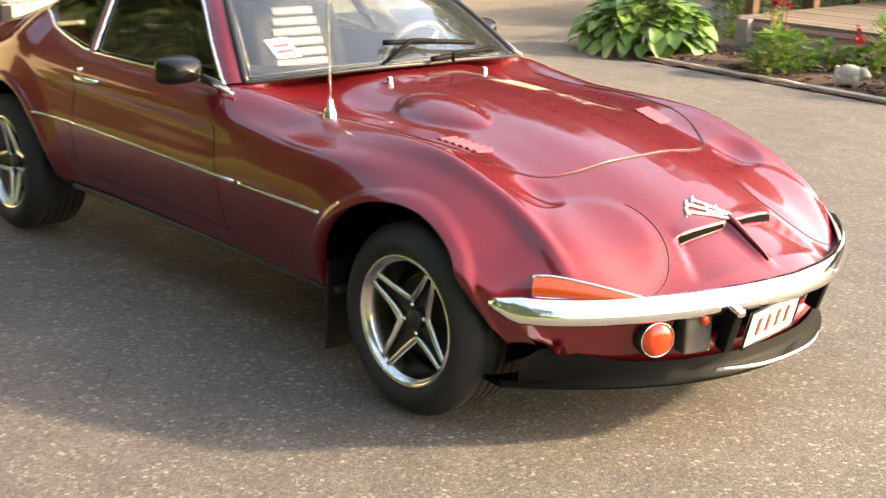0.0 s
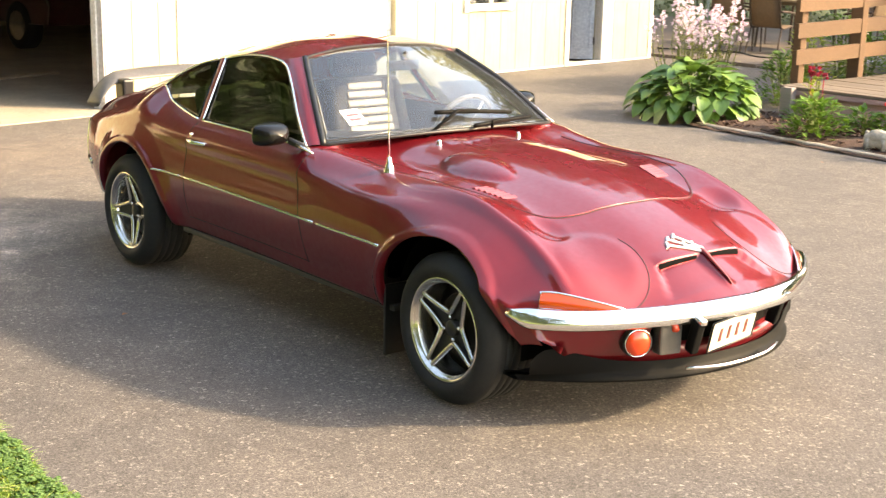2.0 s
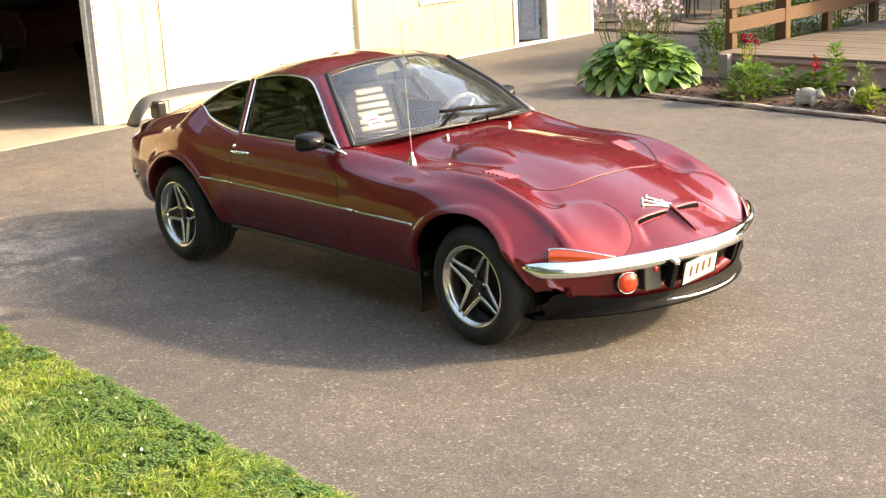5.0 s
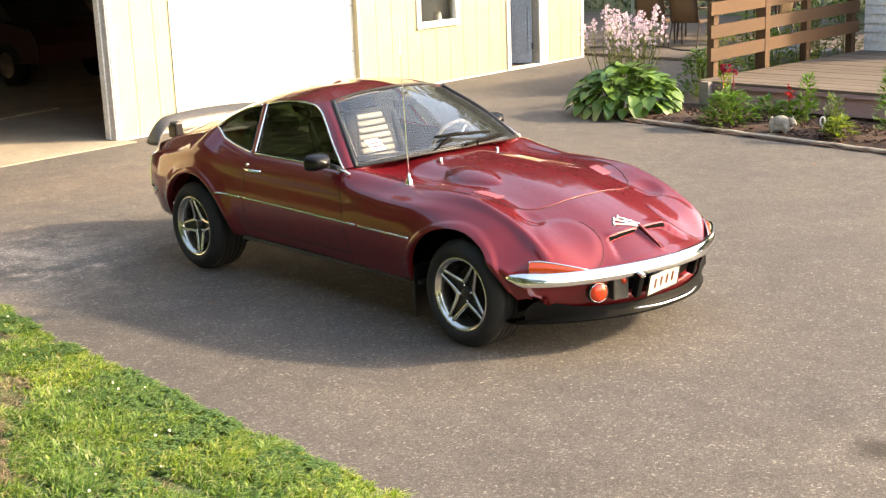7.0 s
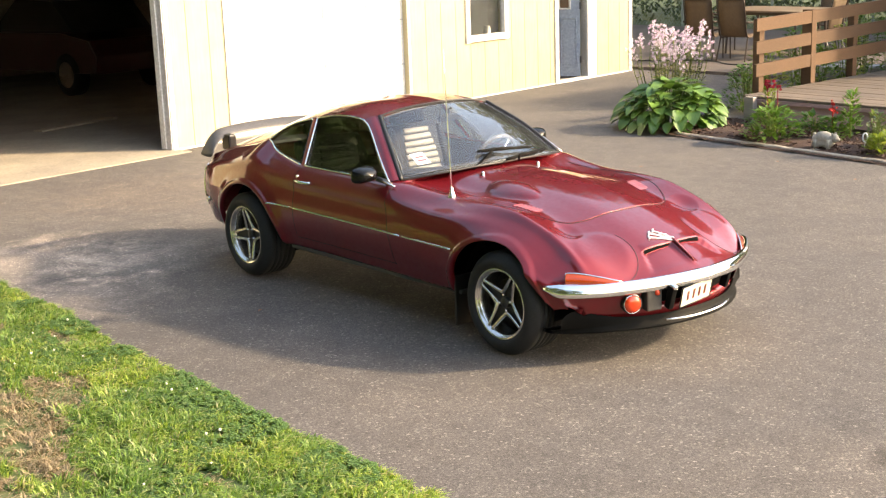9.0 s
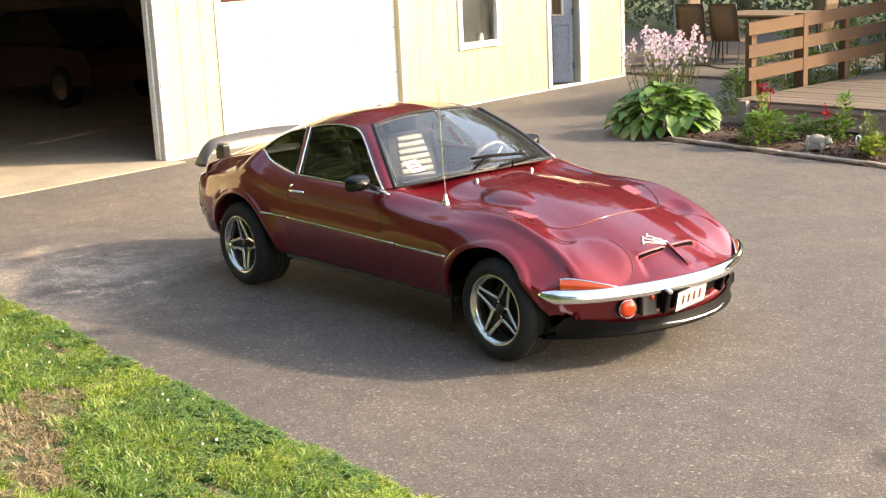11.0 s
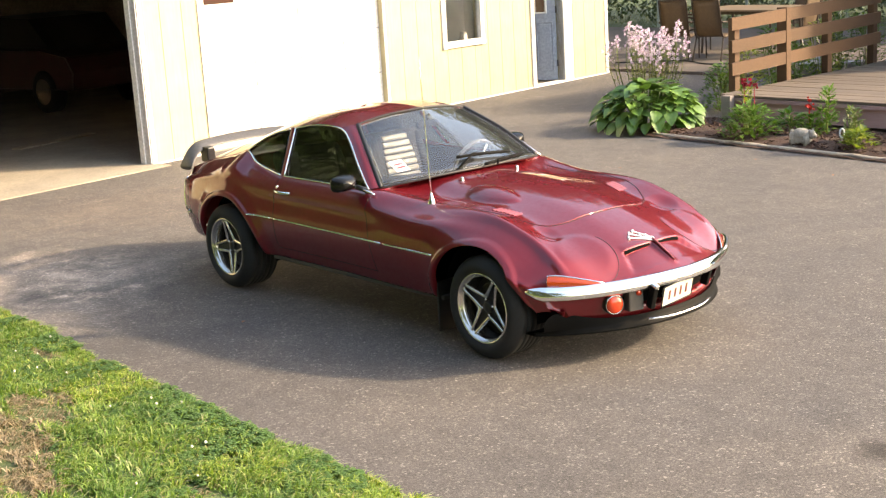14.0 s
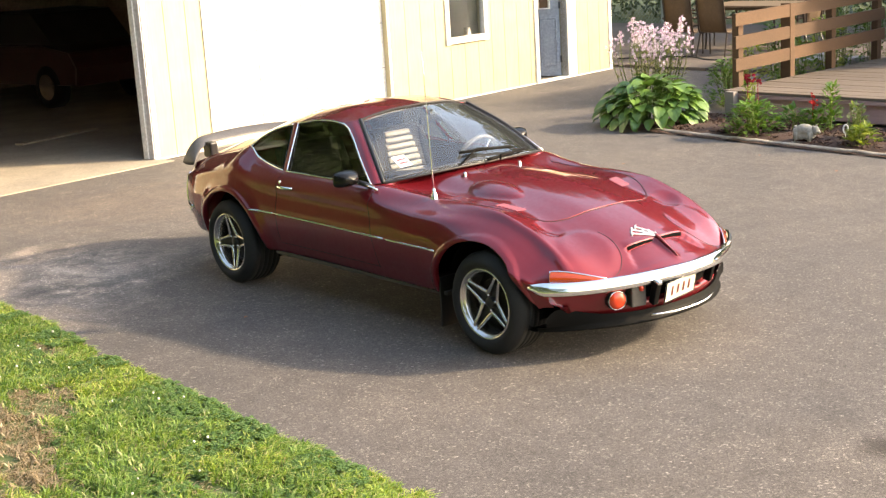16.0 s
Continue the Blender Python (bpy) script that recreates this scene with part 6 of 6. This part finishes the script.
# ---- lawn ----
LAWN_SOIL = speckled("lawn_soil", (0.100, 0.115, 0.045), (0.06, 0.105, 0.03), 14, .95, .5, coarse=2.2, dist=.02)
bm = bmesh.new()
rows = []
for i in range(321):
    x = -12 + i * .075
    e = lawn_edge(x)
    rows.append([Vector((x, e - d, gz(x, e) + h + .012 * noise.noise(Vector((x * 2, d * 2, 0))))) for d, h in ((-.012, -.018), (0, .002), (.04, .012), (.2, .022), (.6, .03), (1.4, .035), (3, .03), (6, .02), (11.5, 0.0))])
grid_mesh(bm, rows)
tagged(link_mesh("lawn", bm, LAWN_SOIL, True), "green lawn with thin brown patches beside the drive", "lawn", kind="structure")


def bare(x, y):
    """How bare the lawn is there, 0 to 1."""
    b = 0.0
    for cx, cy, rx_, ry_ in ((0.30, -2.72, .34, .11), (.5, -2.97, .48, .16), (.9, -3.12, .45, .13), (.17, -2.56, .18, .05), (1.3, -3.42, .5, .15), (-.3, -3.0, .5, .2), (1.75, -2.68, .15, .04), (-.6, -2.28, .22, .04), (-1.2, -2.5, .3, .10)):
        b = max(b, 1.15 - ((x - cx) / rx_) ** 2 - ((y - cy) / ry_) ** 2)
    return min(1.0, max(0.0, b)) * (0.75 + .5 * noise.noise(Vector((x * 6, y * 6, 0))))


gr = np.random.default_rng(11)
N = 190000
gx = gr.uniform(-4.2, 3.4, N * 4)
gd = gr.uniform(0, 1, N * 4) ** 1.25 * 2.6
verts = []
dry = []
cnt = 0
for x, d in zip(gx, gd):
    if cnt >= N:
        break
    y = lawn_edge(x) - d + 0.012
    thin = bare(x, y)
    if gr.random() < thin * .75:
        continue
    cl = noise.noise(Vector((x * 3.2, y * 3.2, 5)))
    if gr.random() < 0.25 - .5 * cl:
        continue
    tuft = noise.noise(Vector((x * 13, y * 13, 2)))
    if gr.random() < .35 - 1.5 * tuft:
        continue
    h = (0.024 + 0.036 * gr.random()) * (1 + .45 * cl + .6 * tuft) * (0.7 + .3 * min(1, d / .1))
    a = 3.5 * noise.noise(Vector((x * 7, y * 7, 8))) + gr.normal(0.6, 1.1)
    lean = gr.uniform(.3, 1.6)
    out_ = verts
    if thin > .2 or gr.random() < .035:
        out_, h, lean = dry, h * .8, lean + .4
    w = gr.uniform(.0018, .0042)
    z = gz(x, y) + .004 + .026 * min(1, d / .5)
    cx, sx = math.cos(a), math.sin(a)
    px, py = -sx * w, cx * w
    out_.append((x - px, y - py, z))
    out_.append((x + px, y + py, z))
    out_.append((x + cx * h * lean * .4 + px * .8, y + sx * h * lean * .4 + py * .8, z + h * (.65 - .08 * lean)))
    out_.append((x + cx * h * lean * .4 - px * .8, y + sx * h * lean * .4 - py * .8, z + h * (.65 - .08 * lean)))
    out_.append((x + cx * h * lean, y + sx * h * lean, z + h * (1.0 - .36 * lean)))
    cnt += 1


def blade_mesh(name, pts):
    va = np.array(pts, dtype=np.float32)
    faces = []
    for b in range(0, len(va), 5):
        faces += [(b, b + 1, b + 2, b + 3), (b + 3, b + 2, b + 4)]
    me = bpy.data.meshes.new(name)
    me.from_pydata(va.tolist(), [], faces)
    return me


# coarser grass over the rest of the lawn
for x, d in zip(gr.uniform(-11.5, 11.5, 150000), gr.uniform(0, 9.5, 150000)):
    if -4.1 < x < 3.3 and d < 2.4:
        continue
    y = lawn_edge(x) - d
    h, w = gr.uniform(.035, .065), gr.uniform(.004, .008)
    a, lean = gr.uniform(0, 6.283), gr.uniform(.4, 1.4)
    cx, sx = math.cos(a), math.sin(a)
    z = gz(x, y) + .02 * max(0, 1 - d / 8)
    verts += [(x + sx * w, y - cx * w, z), (x - sx * w, y + cx * w, z), (x + cx * h * lean * .4 - sx * w, y + sx * h * lean * .4 + cx * w, z + h * .55), (x + cx * h * lean * .4 + sx * w, y + sx * h * lean * .4 - cx * w, z + h * .55), (x + cx * h * lean, y + sx * h * lean, z + h * .6)]
me = blade_mesh("grass", verts)
m = Mat("grass_blade", (0.12, 0.2, 0.03), .5)
gm = m.t.nodes.new("ShaderNodeNewGeometry")
c = m.ramp(gm.outputs["Random Per Island"], [(0.0, (0.060, 0.130, 0.040)), (0.40, (0.170, 0.285, 0.062)), (0.80, (0.32, 0.43, 0.105)), (0.92, (0.38, 0.40, 0.18)), (1.0, (0.48, 0.44, 0.28))])
big = m.noise(1.6, 3)
c = m.mix(1.0, c, m.ramp(big, [(0.36, (0.72, 0.80, 0.80)), (0.64, (1.25, 1.10, 0.95))]), 'MULTIPLY')
m.color(c)
tr = m.node("ShaderNodeBsdfTranslucent")
m.link(m.mix(1.0, c, (1.2, 1.4, 0.6), 'MULTIPLY'), tr.inputs["Color"])
mx = m.node("ShaderNodeMixShader", Fac=.35)
m.link(m.b.outputs[0], mx.inputs[1])
m.link(tr.outputs[0], mx.inputs[2])
m.link(mx.outputs[0], m.t.nodes["Material Output"].inputs["Surface"])
me.materials.append(m.m)
tagged(new("grass", me), "short bright green grass blades with clover", "grass", kind="stuff")
me = blade_mesh("dry_grass", dry)
me.materials.append(island_leaf("dry_blade", (0.20, 0.15, 0.09), (0.40, 0.31, 0.19), .2, (1, 1, .8)))
tagged(new("dry_grass", me), "thin dry tan grass over bare soil", "grass", kind="stuff")
# clover leaves between the blades
bm = bmesh.new()
cr = random.Random(9)
for k in range(14000):
    x = cr.uniform(-1.5, 2.2)
    d = cr.random() ** 1.2 * 1.6
    y = lawn_edge(x) - d
    if noise.noise(Vector((x * 2.1, y * 2.1, 9))) < -.02 or bare(x, y) > .4:
        continue
    z = gz(x, y) + .030 + .022 * cr.random()
    for e in range(3):
        a = e * 2.094 + cr.random()
        c0 = Vector((x + .010 * math.cos(a), y + .010 * math.sin(a), z))
        bm.faces.new([bm.verts.new(c0 + Vector((.0095 * math.cos(b), .0095 * math.sin(b), .003 * math.cos(b * 2 + e)))) for b in (0, 1.05, 2.1, 3.14, 4.2, 5.24)])
tagged(link_mesh("clover", bm, island_leaf("clover_leaf", (0.06, 0.13, 0.03), (0.12, 0.20, 0.06))), "patches of small round clover leaves", "clover", kind="stuff")
# white clover heads
bm = bmesh.new()
for k in range(90):
    x, d = cr.uniform(-1.2, 2.0), cr.uniform(.08, 1.5)
    y = lawn_edge(x) - d
    if noise.noise(Vector((x * 2.1, y * 2.1, 9))) < .0 or bare(x, y) > .5:
        continue
    bmesh.ops.create_icosphere(bm, subdivisions=1, radius=cr.uniform(.004, .007), matrix=Matrix.Translation((x, y, gz(x, y) + .07)))
tagged(link_mesh("clover_heads", bm, speckled("clover_white", (.7, .7, .62), (.6, .6, .5), 60, .8, .2)), "tiny white clover heads in the grass", "clover", kind="stuff")
# dry leaf on the asphalt, pale grit
for x, y, s in ((-2.0, 3.94, .03), (-.35, -1.15, .022), (-.2, 4.6, .03), (-1.2, 4.9, .025)):
    lm = leaf_mesh("dry_leaf", s * 1.6, s, speckled("dry_leaf", (0.28, 0.12, 0.05), (0.2, 0.08, 0.04), 30, .8, 0), .3, .1, 4)
    o = tagged(new("fallen_leaf", lm), "small dry fallen leaf on the asphalt", "leaf", "fallen leaves on the drive")
    o.matrix_world = pose(x, y, gz(x, y) + .006, 0, 0, x * 200)
